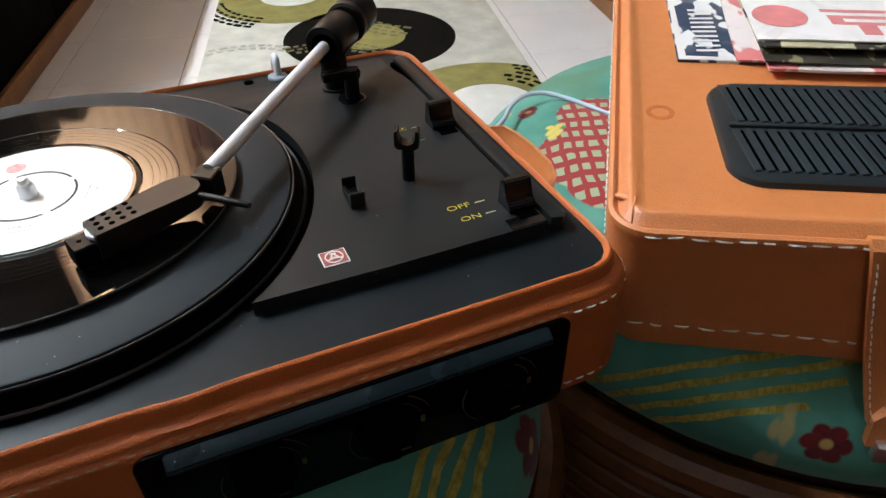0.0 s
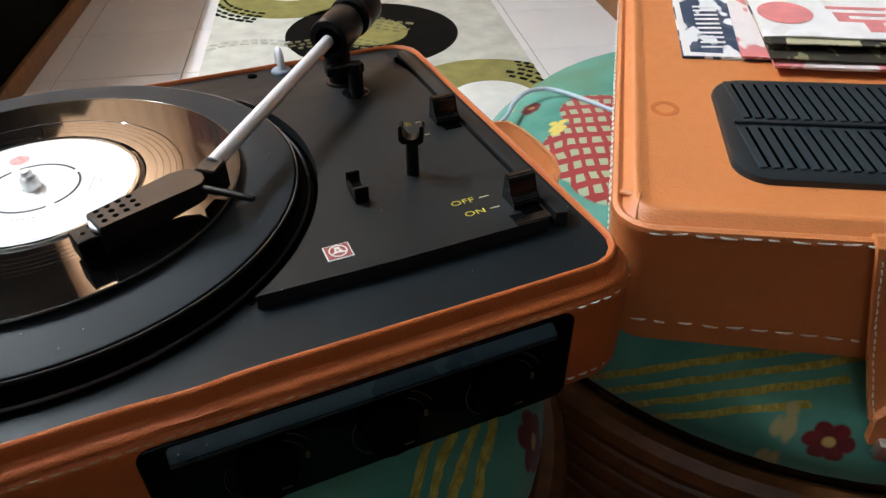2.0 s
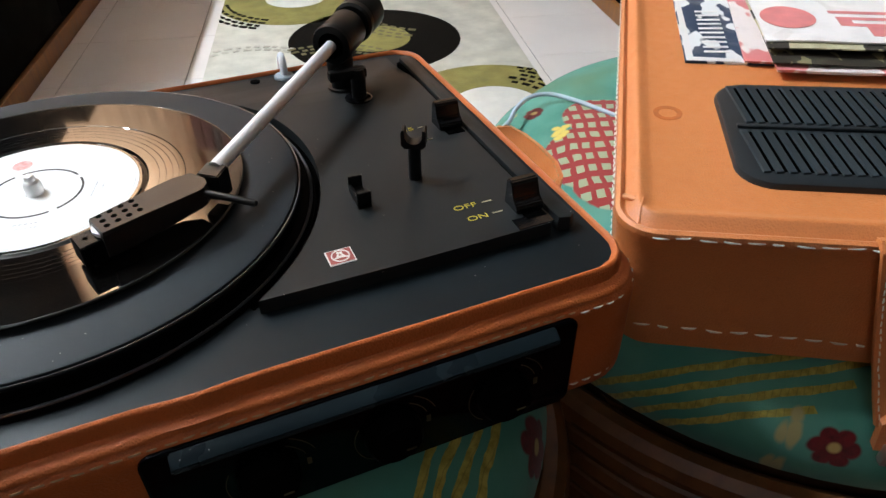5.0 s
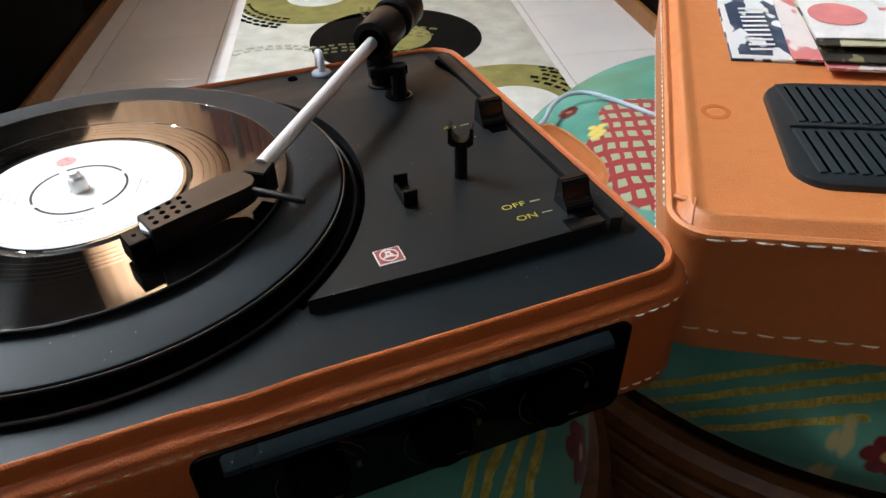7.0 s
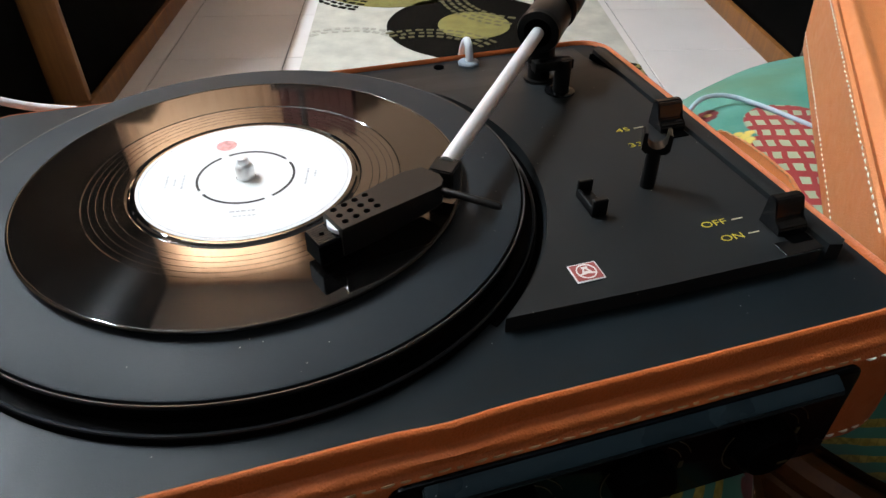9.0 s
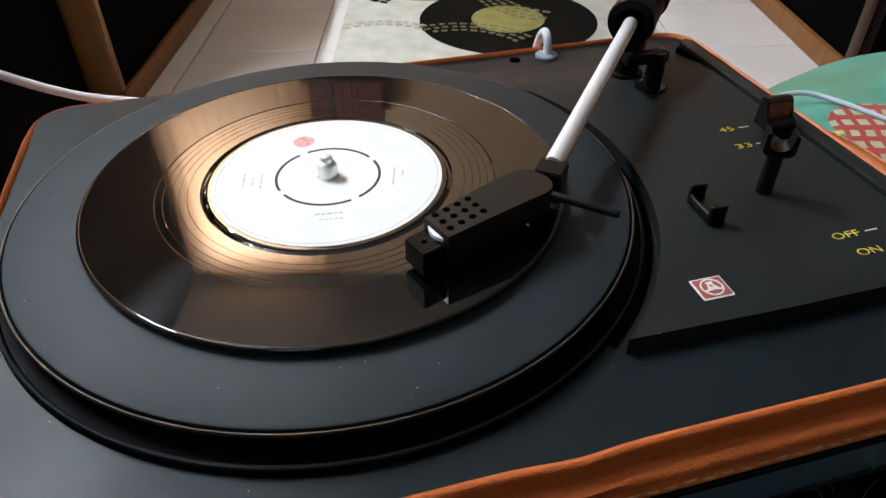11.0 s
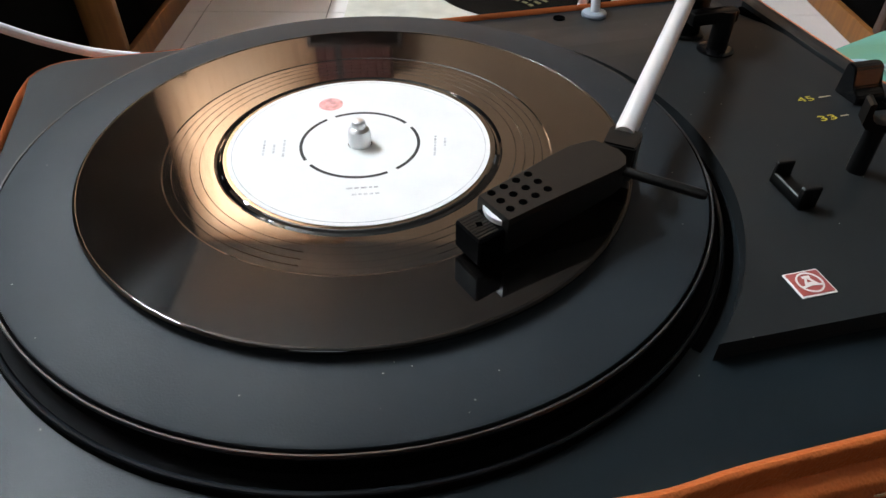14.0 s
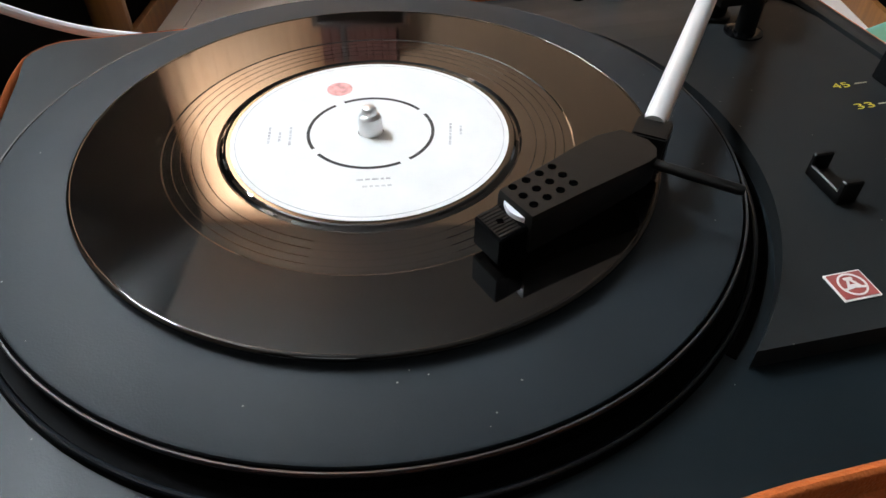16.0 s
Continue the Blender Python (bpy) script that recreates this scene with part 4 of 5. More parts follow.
    part("flange_rim", lathe([(0.1156, -0.0119), (0.1158, -0.0114), (0.1163, -0.0111), (0.1168, -0.0114), (0.1170, -0.0121)], 180, None, 0, 0, False, False), "rim", pl, "thin flange edge")
    part("top_rim", lathe([(0.1115, -0.0064), (0.1121, -0.0056), (0.1123, -0.0048), (0.1120, -0.0041), (0.1115, -0.0042)], 180, None, 0, 0, False, False), "rim", pl, "rolled platter edge")
    part("mat", lathe([(0.1100, -0.0060), (0.1107, -0.0048), (0.1106, -0.0038), (0.1098, -0.0034), (0.0905, -0.0036), (0.0885, -0.0033), (0.080, -0.0030), (0.077, -0.0019), (0.006, -0.0016)], 180), "rubber", pl, "dull black rubber mat")
    sp = lathe([(0.0037, -0.002), (0.0037, 0.0044), (0.0035, 0.0048), (0.0034, 0.0056), (0.0026, 0.0064), (0.0022, 0.0066), (0.0022, 0.0082), (0.0018, 0.0089), (0.0009, 0.0092)], 40)
    part("spindle", sp, "chrome", pl, "bright metal spindle")

    # tonearm
    foot, head = Vector((0.0737, -0.0362, 0.0146)), Vector((0.1510, 0.0600, 0.0198))
    d = (head - foot).normalized()
    arm = part("arm_tube", rod(foot - d * 0.001, head + d * 0.006, ((0, 0.0033), (1, 0.0033)), 32), "tube", p, "brushed silver arm tube")
    piv = head + d * 0.0005
    g = rod(piv, piv + d * 0.027, ((0, 0.0085), (0.02, 0.0108), (0.09, 0.0114), (0.12, 0.0106), (0.16, 0.0110), (0.94, 0.0110), (1, 0.0100)), 40)
    gim = part("pivot_block", g, "black", arm, "black cylindrical arm pivot")
    part("bore", rod(piv - d * 0.0002, piv + d * 0.001, ((0, 0.0072), (1, 0.0072)), 32), "recess_shade", gim)
    q0 = piv + d * 0.027
    part("neck", rod(q0, q0 + d * 0.006, ((0, 0.0055), (1, 0.0055)), 24), "chrome", arm, "bright metal neck")
    q1 = q0 + d * 0.005
    part("counterweight", rod(q1, q1 + d * 0.024, ((0, 0.0105), (0.05, 0.0120), (0.22, 0.0120), (0.25, 0.0114), (0.29, 0.0120), (0.95, 0.0120), (1, 0.0108)), 40), "black", arm, "black ribbed counterweight")
    c = piv + d * 0.010
    stem = part("pivot_stem", lathe([(0.0060, zp - 0.006), (0.0060, 0.000), (0.0075, 0.002), (0.0075, 0.010)], 28, None, c.x, c.y), "black", p, "black pivot stem")
    part("collar", lathe([(0.0082, zp), (0.0080, zp + 0.0008), (0.0066, zp + 0.0010)], 28, None, c.x, c.y), "black", stem)
    post = part("lift_post", lathe([(0.0042, zp), (0.0042, 0.006), (0.0039, 0.0095)], 24, None, 0.1620, 0.0495), "black", p, "black lift post")
    part("washer", lathe([(0.0078, zp), (0.0078, zp + 0.0006), (0.0066, zp + 0.0010), (0.0046, zp + 0.0010)], 32, None, 0.1615, 0.0495), "gloss", post, "glossy ring at the post's foot")
    bm = box(0.1455, 0.1668, 0.0470, 0.0530, 0.0045, 0.0098, 0.0008)
    part("bracket", bm, "black", post, "black cross bracket")

    # headshell: bent plan, perforated top, finger lever, cartridge
    zt = 0.0150
    plan = [(0.0237, -0.0535), (0.0281, -0.0661), (0.0417, -0.0611), (0.0640, -0.0535), (0.0668, -0.0518), (0.0684, -0.0484), (0.0680, -0.0440), (0.0632, -0.0372), (0.0560, -0.0378), (0.0498, -0.0405), (0.0370, -0.0470)]
    bm = rings(bmesh.new(), [[(x, y, 0.0045 + 0.0040 * min(max((x - 0.045) / 0.03, 0), 1)) for x, y in plan], [(x, y, zt - 0.0012) for x, y in plan], [(0.052 + (x - 0.052) * 0.985, -0.05 + (y + 0.05) * 0.94, zt) for x, y in plan]])
    for v in bm.verts:
        v.co.z += (v.co.x - 0.05) * 0.045
    shell = part("headshell", bm, "shell", arm, "black perforated headshell", 25)
    nose0, nose1 = Vector((0.0281, -0.0661)), Vector((0.0237, -0.0535))
    e1, e2 = Vector((0.923, 0.385)), (nose1 - nose0).normalized()
    base = Vector((0.0302, -0.0610))
    for i in range(4):
        for j in range(3):
            h = base + e1 * (0.00435 * i) + e2 * (0.0041 * j)
            zz = zt + (h.x - 0.05) * 0.045
            # uncut hole: a black disc paints its shaded inside
            part("vent_hole", lathe([(0.00115, zz - 0.0002), (0.00115, zz + 0.00012)], 14, None, h.x, h.y), "recess_shade", shell)
    front0, front1 = nose0, nose1
    side = Vector((d.y, -d.x, 0)).normalized()
    dh = Vector((d.x, d.y, 0)).normalized()
    c0 = foot - dh * 0.0032
    blk = [(c0 + dh * u + side * w) for u, w in ((-0.0052, -0.0044), (0.0040, -0.0044), (0.0040, 0.0052), (-0.0052, 0.0052))]
    bm = rings(bmesh.new(), [[(v.x, v.y, 0.0040) for v in blk], [(v.x, v.y, 0.0165 if i in (1, 2) else 0.0158) for i, v in enumerate(blk)]])
    bmesh.ops.bevel(bm, geom=bm.edges[:], offset=0.0005, segments=2, affect="EDGES")
    part("socket_block", bm, "shell", shell, "black block holding the arm tube")
    curve = [front1 + (front0 - front1) * (0.2 + 0.6 * k / 10) - e1 * (0.0002 + 0.0013 * math.sin(math.pi * k / 10)) for k in range(11)]
    strip = [v.to_tuple() for v in curve] + [(v + e1 * 0.002).to_tuple() for v in reversed(curve)]
    part("shim", prism(strip, 0.0112, 0.0126), "white_plastic", shell, "white plastic shim edge")
    ca, cb2 = front1 + (front0 - front1) * 0.10, front1 + (front0 - front1) * 0.92
    cart = [(ca - e1 * 0.0085).to_tuple(), (cb2 - e1 * 0.0085).to_tuple(), (cb2 + e1 * 0.012).to_tuple(), (ca + e1 * 0.012).to_tuple()]
    bm = rings(bmesh.new(), [[(x, y, 0.0022) for x, y in cart], [(x, y, 0.0108) for x, y in cart]])
    bmesh.ops.bevel(bm, geom=bm.edges[:], offset=0.0005, segments=1, affect="EDGES")
    ct = part("cartridge", bm, "platter", shell, "black block cartridge")
    for k in range(9):
        m0 = ca + (cb2 - ca) * (0.08 + 0.1 * k)
        q0, q1 = m0 - e1 * 0.0080, m0 - e1 * 0.0015
        w2 = (cb2 - ca).normalized() * 0.00035
        part("rib", prism([(q0 - w2).to_tuple(), (q0 + w2).to_tuple(), (q1 + w2).to_tuple(), (q1 - w2).to_tuple()], 0.0107, 0.0111), "shell", ct)
    mid = (ca + cb2) / 2 - e1 * 0.0045
    part("notch", box(mid.x - 0.0008, mid.x + 0.0008, mid.y - 0.0008, mid.y + 0.0008, 0.0106, 0.01125), "recess_shade", ct)
    st = (ca + cb2) / 2 - e1 * 0.004
    part("stylus", rod((st.x, st.y, 0.0026), (st.x - 0.001, st.y, 0.0003), ((0, 0.0008), (1, 0.0002)), 10), "chrome", ct, "tiny metal stylus")
    part("finger_lever", rod((0.0655, -0.0505, 0.0132), (0.0836, -0.0668, 0.0128), ((0, 0.0013), (0.05, 0.00145), (0.95, 0.0015), (1, 0.0011)), 16), "black", shell, "black finger lever")
    return p


record_player()


# ---- record ----
def vinyl_record():
    r = thing("vinyl_record", DECK, "seven-inch black vinyl record with white label on the platter", "record")
    prof = [(0.0860, -0.0018), (0.0862, 0.0), (0.0622, 0.0), (0.0618, -0.0002)]
    for g in (0.0592, 0.0566, 0.0537, 0.0508):
        prof += [(g + 0.00012, -0.0002), (g, -0.0003), (g - 0.00012, -0.0002)]
    prof += [(0.0464, -0.0002), (0.0456, -0.0008), (0.0447, -0.0004), (0.0441, 0.0001), (0.0436, 0.0002), (0.0424, 0.0002)]
    part("disc", lathe(prof, 240), "vinyl", r, "shiny grooved black disc", 4)
    bead = [(0.0864 + 0.0011 * math.sin(radians(a)) * (1 if a > 0 else 0.4), -0.0008 + 0.0010 * math.cos(radians(a))) for a in range(-30, 181, 15)]
    part("edge_bead", lathe(bead, 240, None, 0, 0, False, False), "vinyl", r, "rounded outer edge", 80)
    bm = annulus(0.0039, 0.0424, 0.0001, 0.0004, 0, 360, 120)
    lab = part("label", bm, "label", r, "white paper label")
    bm = bmesh.new()
    for a in range(4):
        annulus(0.0186, 0.0196, 0.0004, 0.00052, 90 * a + 27, 90 * a + 107, 30, bm)
    part("centre_cut", bm, "line", lab, "black cut ring of the push-out centre")
    part("stamp", lathe([(0.0042, 0.0004), (0.0042, 0.00048)], 36, None, -0.0060, 0.0272), "red_ink", lab, "faded red round stamp")
    rnd = random.Random(9)
    bm = bmesh.new()
    for ang, n in ((172, 3), (262, 2), (345, 2)):
        for k in range(n):
            a, w = radians(ang), rnd.uniform(0.004, 0.011)
            rad = 0.0245 + 0.0032 * k
            cxp, cyp = rad * math.cos(a), rad * math.sin(a)
            tx, ty = -math.sin(a), math.cos(a)
            s = rnd.uniform(-0.003, 0.003) - w / 2
            while s < w / 2:
                l = rnd.uniform(0.0008, 0.0022)
                q = [(cxp + tx * (s + u) + math.cos(a) * v, cyp + ty * (s + u) + math.sin(a) * v) for u, v in ((0, -0.00035), (l, -0.00035), (l, 0.00035), (0, 0.00035))]
                prism(q, 0.0004, 0.00046, 0, bm)
                s += l + 0.0006
    tagged(part("small_print", bm, "print", lab, "faint grey print bars"), kind="stuff")
    part("border", annulus(0.0408, 0.0410, 0.0004, 0.00046, 0, 360, 96), "print", lab, "thin printed border")


vinyl_record()


# ---- lid with loudspeaker ----
LID = Matrix(((0.84289, 0.53474, -0.05987, 0.23), (-0.53698, 0.84306, -0.02993, -0.105), (0.03446, 0.05738, 0.99776, -0.01445 + Z0), (0, 0, 0, 1)))


def player_lid():
    t = thing("player_lid", LID, "orange leather lid with built-in black loudspeaker grille", "lid")
    W, D = 0.262, 0.352

    def shear(x, y, z=0.0):
        return x + 0.055 * y * max(0.0, 1 - x / 0.2) - 0.06 * z, y

    prof = [(0.004, -0.0725), (-0.0005, -0.0708), (-0.0015, -0.0610), (-0.0010, -0.0300), (-0.0010, -0.0095), (-0.0016, -0.0060), (-0.0024, -0.0030), (-0.0018, -0.0007), (0.0002, 0.0001), (0.0014, -0.0006), (0.0022, -0.0019), (0.0030, -0.0020), (0.0038, -0.0012), (0.0060, 0.0012), (0.0076, 0.0027), (0.0083, 0.0031), (0.0094, 0.0031), (0.0118, 0.0022), (0.0142, 0.0010), (0.0160, 0.0007), (0.036, 0.0006)]
    loops = []
    for d, z in prof:
        pts = outline(d, W - d, d - 0.003, D - d, max(0.018 - d, 0.004), 8)
        loops.append([(*shear(x, y, z), z - (0.03 * min(x, 0.15) if z < -0.05 else 0.0)) for x, y in pts])
    part("shell", rings(bmesh.new(), loops), "leather", t, "orange leather shell with rolled edge", 40)
    # creased corner fold
    part("corner_fold", tube([(0.003, 0.021, 0.0), (0.008, 0.0172, 0.0012), (0.0135, 0.0155, 0.0004)], 0.0016, False, 10, 5, None, 0.8), "leather", t, "raised leather fold")
    part("corner_seam", tube([(0.0112, 0.0160, 0.0030), (0.0098, 0.0098, 0.0026), (0.0090, 0.0058, 0.0002), (0.0086, 0.0030, -0.0018)], 0.0007, False, 8, 5), "leather", t, "short leather corner seam")
    front = [(x, -0.0056, -0.0020) for x in np.linspace(0.014, W - 0.01, 20).tolist()]
    tagged(part("stitching", stitches(front, 0.0098, 0.0072, 0.0007, (0, -1, 0.4), 0.0006), "thread", t, "cream thread stitching"), kind="stuff")
    lowf = [(x + 0.001, -0.0053, -0.0552 - 0.03 * min(x, 0.15)) for x in np.linspace(0.012, W - 0.01, 20).tolist()]
    tagged(part("stitching", stitches(lowf, 0.0112, 0.0078, 0.0008, (0, -1, 0), 0.0006), "thread", t, "cream thread stitching"), kind="stuff")
    side = [(*shear(-0.0022, y), -0.0022) for y in np.linspace(0.016, D - 0.02, 24).tolist()]
    tagged(part("stitching", stitches(side, 0.0056, 0.0039, 0.0006, (-1, 0, 0.4)), "thread", t, "cream thread stitching"), kind="stuff")
    side2 = [(*shear(-0.0017, y, -0.0556), -0.0556) for y in np.linspace(0.016, D - 0.02, 24).tolist()]
    tagged(part("stitching", stitches(side2, 0.0056, 0.0039, 0.0006, (-1, 0, 0)), "thread", t, "cream thread stitching"), kind="stuff")
    # ring mark
    part("ring_mark", annulus(0.0048, 0.0076, 0.0002, 0.0009, 0, 360, 40, None, 0.0294, 0.0977), "ring", t, "brown ring stain on the leather")
    # grille
    g = part("speaker_grille", prism(outline(0.0552, 0.2055, 0.0308, 0.1280, 0.017, 8), 0.0, 0.0042, 0.0022), "rubber_grille", t, "black plastic loudspeaker grille")
    part("bar", box(0.0610, 0.1985, 0.0782, 0.0812, 0.004, 0.0060, 0.0008), "rubber_grille", g, "raised bar across the grille")
    for row, (y0, y1) in enumerate(((0.0389, 0.0764), (0.0839, 0.1224))):
        sl = bmesh.new()
        L = (y1 - y0) / 2
        sec = [(-0.0020, 0.0038), (0.0020, 0.0038), (0.0015, 0.0052), (-0.0015, 0.0052)]
        rings(sl, [[(x, y, z) for x, z in sec] for y in (-L, L)])
        gap = bmesh.new()
        rings(gap, [[(x, y, z) for x, z in ((-0.0008, 0.0041), (0.0008, 0.0041), (0.0008, 0.0045), (-0.0008, 0.0045))] for y in (-L * 0.93, L * 0.93)])
        first = first_gap = None
        for i in range(23):
            x = 0.0658 + 0.0058 * i
            m = pose(x, (y0 + y1) / 2, 0, 0, 0, 7)
            if first is None:
                first = part("slat", sl, "grille_rib", g)
                first_gap = part("opening", gap, "recess_shade", g)
                o, h = first, first_gap
            else:
                o, h = new("slat", first.data), new("opening", first_gap.data)
                o.parent = h.parent = g
            o.matrix_local = m
            h.matrix_local = pose(x + 0.0028, (y0 + y1) / 2, 0, 0, 0, 7)
    # strap with buckle on the front
    sx0, sx1 = 0.1040, 0.132
    run = [(-0.0012, -0.0012), (-0.0046, 0.0004), (-0.0070, -0.0018), (-0.0077, -0.006), (-0.0080, -0.030), (-0.0100, -0.062), (-0.0160, -0.085), (-0.0210, -0.097)]
    th = 0.0022
    bm = bmesh.new()
    rows = []
    for i, (y, z) in enumerate(run):
        a, b = run[max(i - 1, 0)], run[min(i + 1, len(run) - 1)]
        ty, tz = b[0] - a[0], b[1] - a[1]
        ln = math.hypot(ty, tz)
        ny, nz = tz / ln, -ty / ln
        dx = -0.265 * min(z, 0)
        rows.append([(sx0 + dx, y, z), (sx1 + dx, y, z), (sx1 + dx - 0.0004, y + ny * th, z + nz * th), (sx0 + dx + 0.0004, y + ny * th, z + nz * th)])
    strap = part("strap", rings(bm, rows), "leather", t, "orange leather closing strap", 40)
    for e in (0.0022, sx1 - sx0 - 0.0022):
        line = [(sx0 + e - 0.265 * min(z, 0), y - 0.0026, z) for y, z in run[3:]]
        tagged(part("stitching", stitches(line, 0.0046, 0.0033, 0.0006, (0, -1, 0)), "thread", strap, "cream thread stitching"), kind="stuff")
    bx = sx0 + 0.0275
    tab = rings(bmesh.new(), [[(bx + x, y - 0.17 * (-0.088 - z), z) for x, z in ((-0.0006, -0.092), (0.004, -0.087), (0.024, -0.087), (0.0286, -0.092), (0.0290, -0.108), (-0.0002, -0.108))] for y in (-0.0245, -0.0195)])
    part("strap_end", tab, "leather", strap, "doubled leather strap end")
    part("buckle", box(bx + 0.003, bx + 0.026, -0.0325, -0.0265, -0.115, -0.103, 0.0015), "chrome", strap, "metal press buckle")
    return t


M["ring"] = surface("leather_stain", (0.47, 0.125, 0.028), 0.5, var=0.2, big=200)
player_lid()


# ---- record sleeves on the lid ----
def sleeve(u0, v0, size, h, thick, turn, mt, label, curl=0.0, rise=0.0):
    s = thing("record_sleeve", LID @ pose(u0, v0, h, 0, 0, turn), label, "record sleeve", "sleeves on the lid")
    bm = bmesh.new()
    n = 14
    rnd = Vector((u0 * 50, v0 * 50, h * 900))
    lo, hi = [], []
    for j in range(n + 1):
        for i in range(n + 1):
            x, y = size * i / n, size * j / n
            lift = curl * math.exp(-((x / size) * 5) ** 2) + rise * math.exp(-((y / size) * 3.5) ** 2) * (1 - 0.35 * math.exp(-((x / size) * 9) ** 2)) + 0.0004 * (1 + noise.noise(Vector((x * 30, y * 30, 0)) + rnd))
            lo.append(bm.verts.new((x, y, lift)))
            hi.append(bm.verts.new((x, y, lift + thick)))
    k = n + 1
    for j in range(n):
        for i in range(n):
            a = j * k + i
            bm.faces.new((hi[a], hi[a + 1], hi[a + k + 1], hi[a + k]))
            bm.faces.new((lo[a], lo[a + k], lo[a + k + 1], lo[a + 1]))
    rim = [i for i in range(n)] + [n + k * j for j in range(n)] + [n * k + n - i for i in range(n)] + [(n - j) * k for j in range(n)]
    for a, b in zip(rim, rim[1:] + rim[:1]):
        bm.faces.new((lo[a], lo[b], hi[b], hi[a]))
    part("paper", bm, mt, s, "", 50)
    return s


def prints(s, shapes, mt, z, lift=None):
    for pts in shapes:
        bm = prism(fine(pts, 0.004), z, z + 0.0001)
        for v in bm.verts:
            v.co.z += lift(v.co.x, v.co.y) if lift else 0.0
        part("print", bm, mt, s, "plain printed shape")


def front_lift(x, y):
    """How far the white sleeve's front edge stands up at a place."""
    return 0.0036 * math.exp(-(y / 0.178 * 3.5) ** 2) * (1 - 0.35 * math.exp(-(x / 0.178 * 9) ** 2)) + 0.001 * math.exp(-(x / 0.178 * 5) ** 2) - 0.0007


def ellipse(cx, cy, a, b, n=28):
    return [(cx + a * math.cos(2 * math.pi * i / n), cy + b * math.sin(2 * math.pi * i / n)) for i in range(n)]


s1 = sleeve(0.045, 0.1585, 0.178, 0.0004, 0.0012, -1.5, "sleeve_blue", "dark blue and white paper record sleeve")
white_bars = []
for i in range(5):
    y = 0.012 + 0.0140 * i
    white_bars += [[(0.012, y), (0.027, y + 0.001), (0.027, y + 0.0036), (0.012, y + 0.0026)], [(0.012, y + 0.0066), (0.027, y + 0.0076), (0.027, y + 0.0104), (0.012, y + 0.0094)]]
white_bars += [[(0.0005, 0.0005), (0.005, 0.0005), (0.003, 0.17), (0.0005, 0.17)], [(0.005, 0.0005), (0.07, 0.0005), (0.07, 0.004), (0.005, 0.0055)]]
prints(s1, white_bars, "badge_white", 0.0021)
s2 = sleeve(0.078, 0.156, 0.178, 0.0026, 0.0013, -3.0, "sleeve_pink", "faded pink and white paper record sleeve")
s3 = sleeve(0.0925, 0.1400, 0.178, 0.0050, 0.0016, -2.0, "sleeve_pink", "worn pink paper record sleeve, bent corner")
s4 = sleeve(0.0905, 0.1435, 0.178, 0.0074, 0.0008, -1.0, "sleeve_dark", "dark printed card record sleeve", 0.001)
s5 = sleeve(0.0885, 0.1535, 0.178, 0.0090, 0.0008, -1.0, "sleeve_camo", "cream and dark printed record sleeve, front edge lifted", 0.001, 0.0038)
s6 = sleeve(0.0880, 0.1605, 0.178, 0.0106, 0.0010, -2.0, "sleeve_white", "white paper record sleeve with faded red shapes", 0.001, 0.0036)
zz = 0.0022
prints(s6, [ellipse(0.018, 0.036, 0.016, 0.019)], "sleeve_red", zz + 0.0003, front_lift)
prints(s6, [[(0.044, 0.046), (0.086, 0.046), (0.086, 0.051), (0.044, 0.051)], [(0.046, 0.040), (0.054, 0.040), (0.054, 0.024), (0.046, 0.024)], [(0.054, 0.040), (0.078, 0.040), (0.078, 0.035), (0.054, 0.035)],
            [(0.078, 0.040), (0.085, 0.040), (0.085, 0.024), (0.078, 0.024)], [(0.054, 0.029), (0.078, 0.029), (0.078, 0.024), (0.054, 0.024)], [(0.060, 0.024), (0.070, 0.024), (0.070, 0.009), (0.060, 0.009)],
            [(0.098, 0.046), (0.106, 0.046), (0.106, 0.008), (0.098, 0.012)], [(0.108, 0.046), (0.13, 0.046), (0.13, 0.038), (0.108, 0.038)]], "sleeve_red", zz, front_lift)


# ---- cords ----
def cord(name, pts, r, mt, label):
    c = thing(name, pose(0, 0, 0), label, "cable")
    part("lead", tube([(x, y, z + Z0) for x, y, z in pts], r, False, 10, 8), mt, c)
    return c


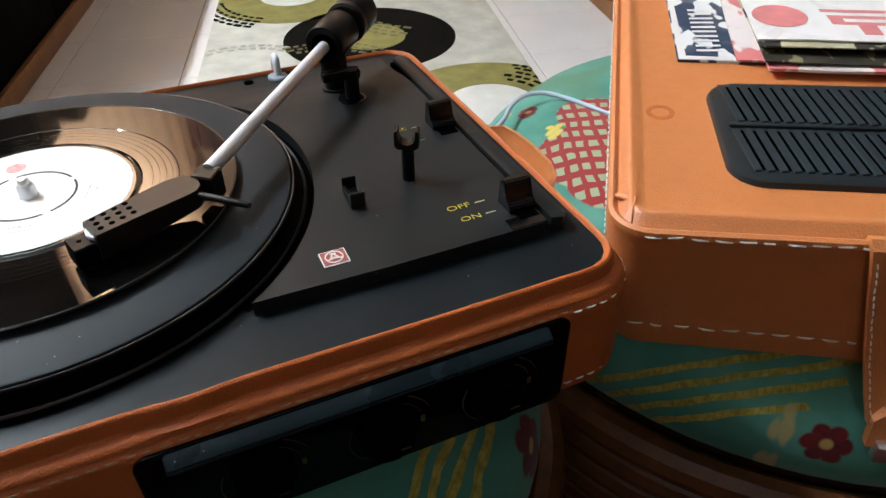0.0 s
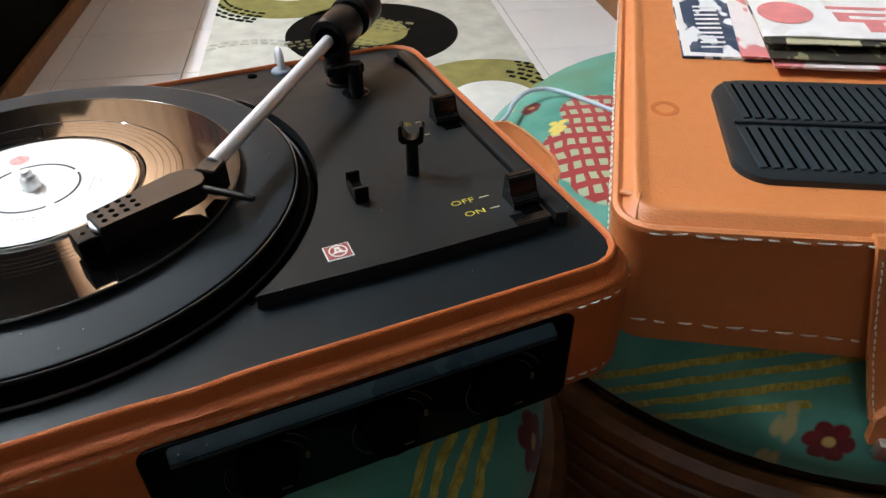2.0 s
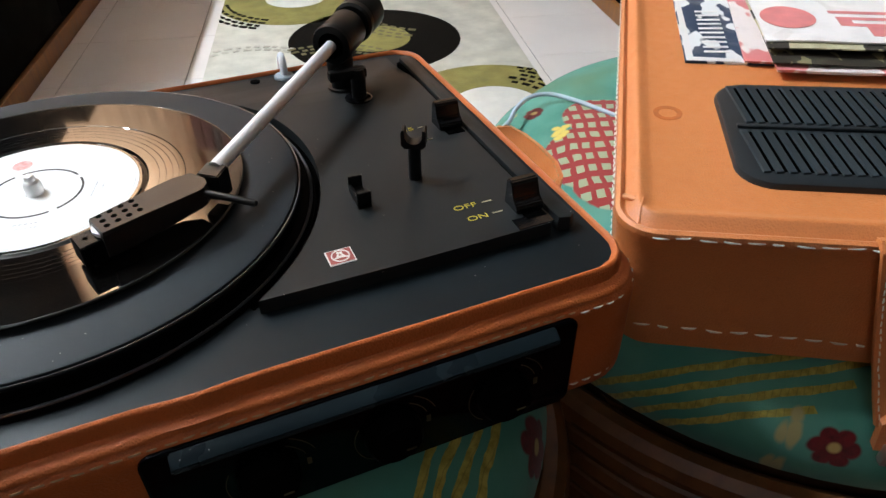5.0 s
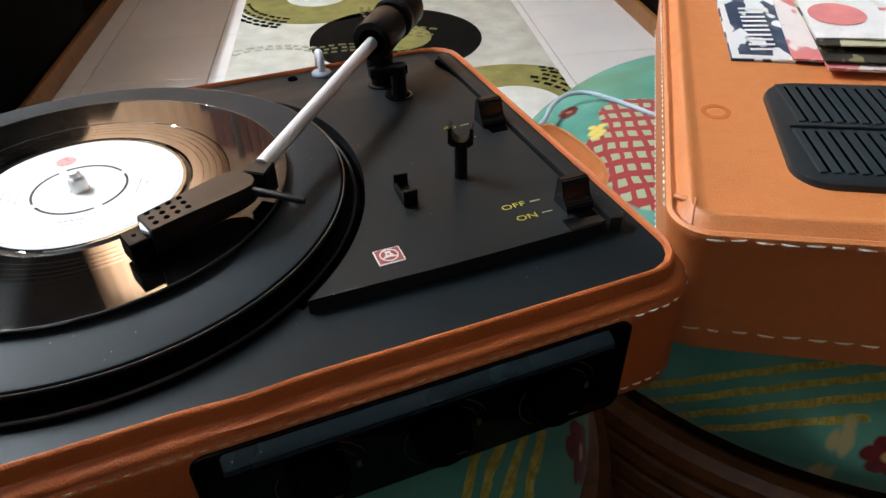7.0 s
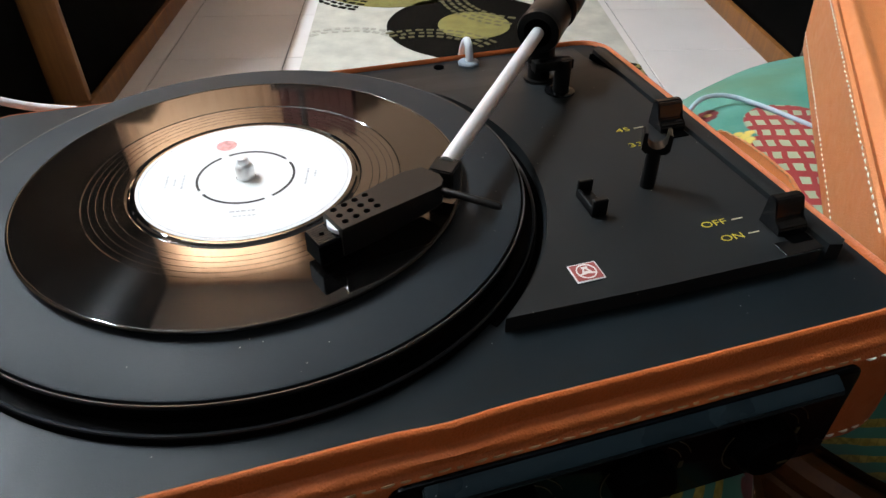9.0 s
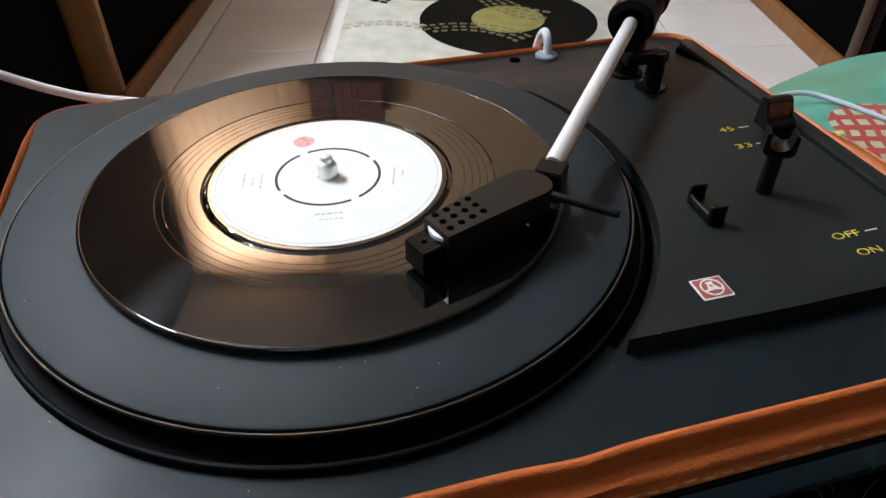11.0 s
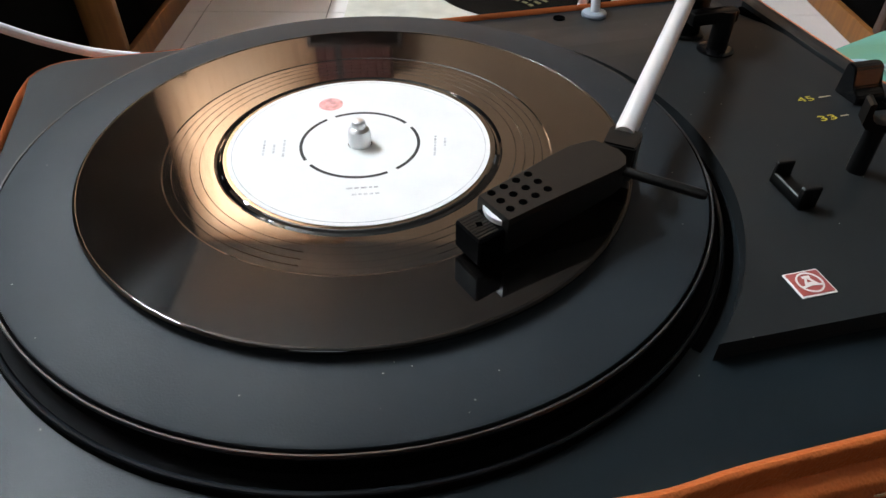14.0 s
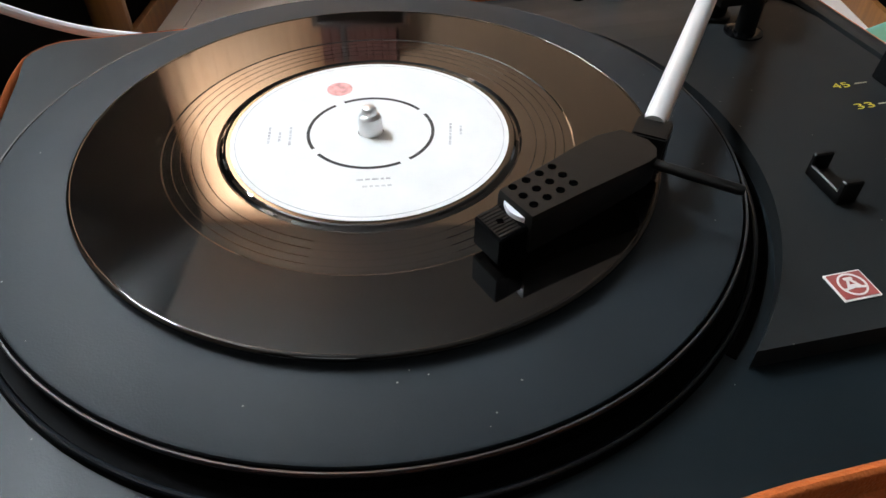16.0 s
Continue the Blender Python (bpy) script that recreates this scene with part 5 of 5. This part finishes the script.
grom = thing("cable_outlet", DECK, "white cable with grey grommet at the back of the deck", "cable")
part("grommet", lathe([(0.0060, -0.0145), (0.0062, -0.0130), (0.0056, -0.0121), (0.0034, -0.0116)], 28, None, 0.1320, 0.1085), "grey_plastic", grom, "grey plastic grommet")
part("lead", tube([(0.1322, 0.108, -0.0125), (0.1324, 0.1098, -0.0065), (0.1328, 0.1135, -0.0030), (0.1334, 0.1190, -0.0045), (0.1340, 0.1255, -0.0120), (0.1345, 0.1360, -0.035), (0.132, 0.150, -0.07)], 0.0023, False, 12, 8), "white_plastic", grom, "white cable loop")
cord("power_cable", [(-0.030, 0.142, -0.060), (-0.050, 0.144, -0.040), (-0.078, 0.145, -0.0305), (-0.105, 0.145, -0.0236), (-0.1215, 0.145, -0.0173), (-0.137, 0.145, -0.0094), (-0.149, 0.145, -0.0019), (-0.172, 0.147, 0.014), (-0.21, 0.155, 0.036), (-0.30, 0.18, 0.05), (-0.45, 0.28, 0.0), (-0.55, 0.42, -0.25), (-0.58, 0.5, -0.61)], 0.0023, "white_plastic", "white power cable leading away behind the player")
cord("speaker_cord", [(0.228, 0.065, -0.068), (0.262, 0.092, -0.083), (0.298, 0.118, -0.084), (0.313, 0.134, -0.083), (0.332, 0.146, -0.082), (0.349, 0.143, -0.081), (0.361, 0.122, -0.080), (0.370, 0.094, -0.079), (0.380, 0.06, -0.078)], 0.0018, "cord", "grey-blue speaker cord over the cushion")

# ---- floor tiles: pale in the room, dark red under and before the stools ----
first_tile = {}
for i in range(9):
    for j in range(-6, 9):
        x, y = -0.285 - 0.99 + 0.165 + 0.33 * i, 1.595 - 1.32 + 0.165 + 0.33 * j - 0.66
        if x + 0.165 > XR or y + 0.165 > YF or y - 0.165 < YN:
            continue
        # near tiles lie out of view; their dark red keeps floor bounce low
        mt = "tile" if y > 0.3 else "low_bounce_tile"
        if mt not in first_tile:
            o = first_tile[mt] = part("tile", box(-0.1638, 0.1638, -0.1638, 0.1638, -0.002, 0.002, 0.0012, 1), mt, floor)
        else:
            o = new("tile", first_tile[mt].data)
            o.parent = floor
        o.matrix_local = pose(x, y, 0)
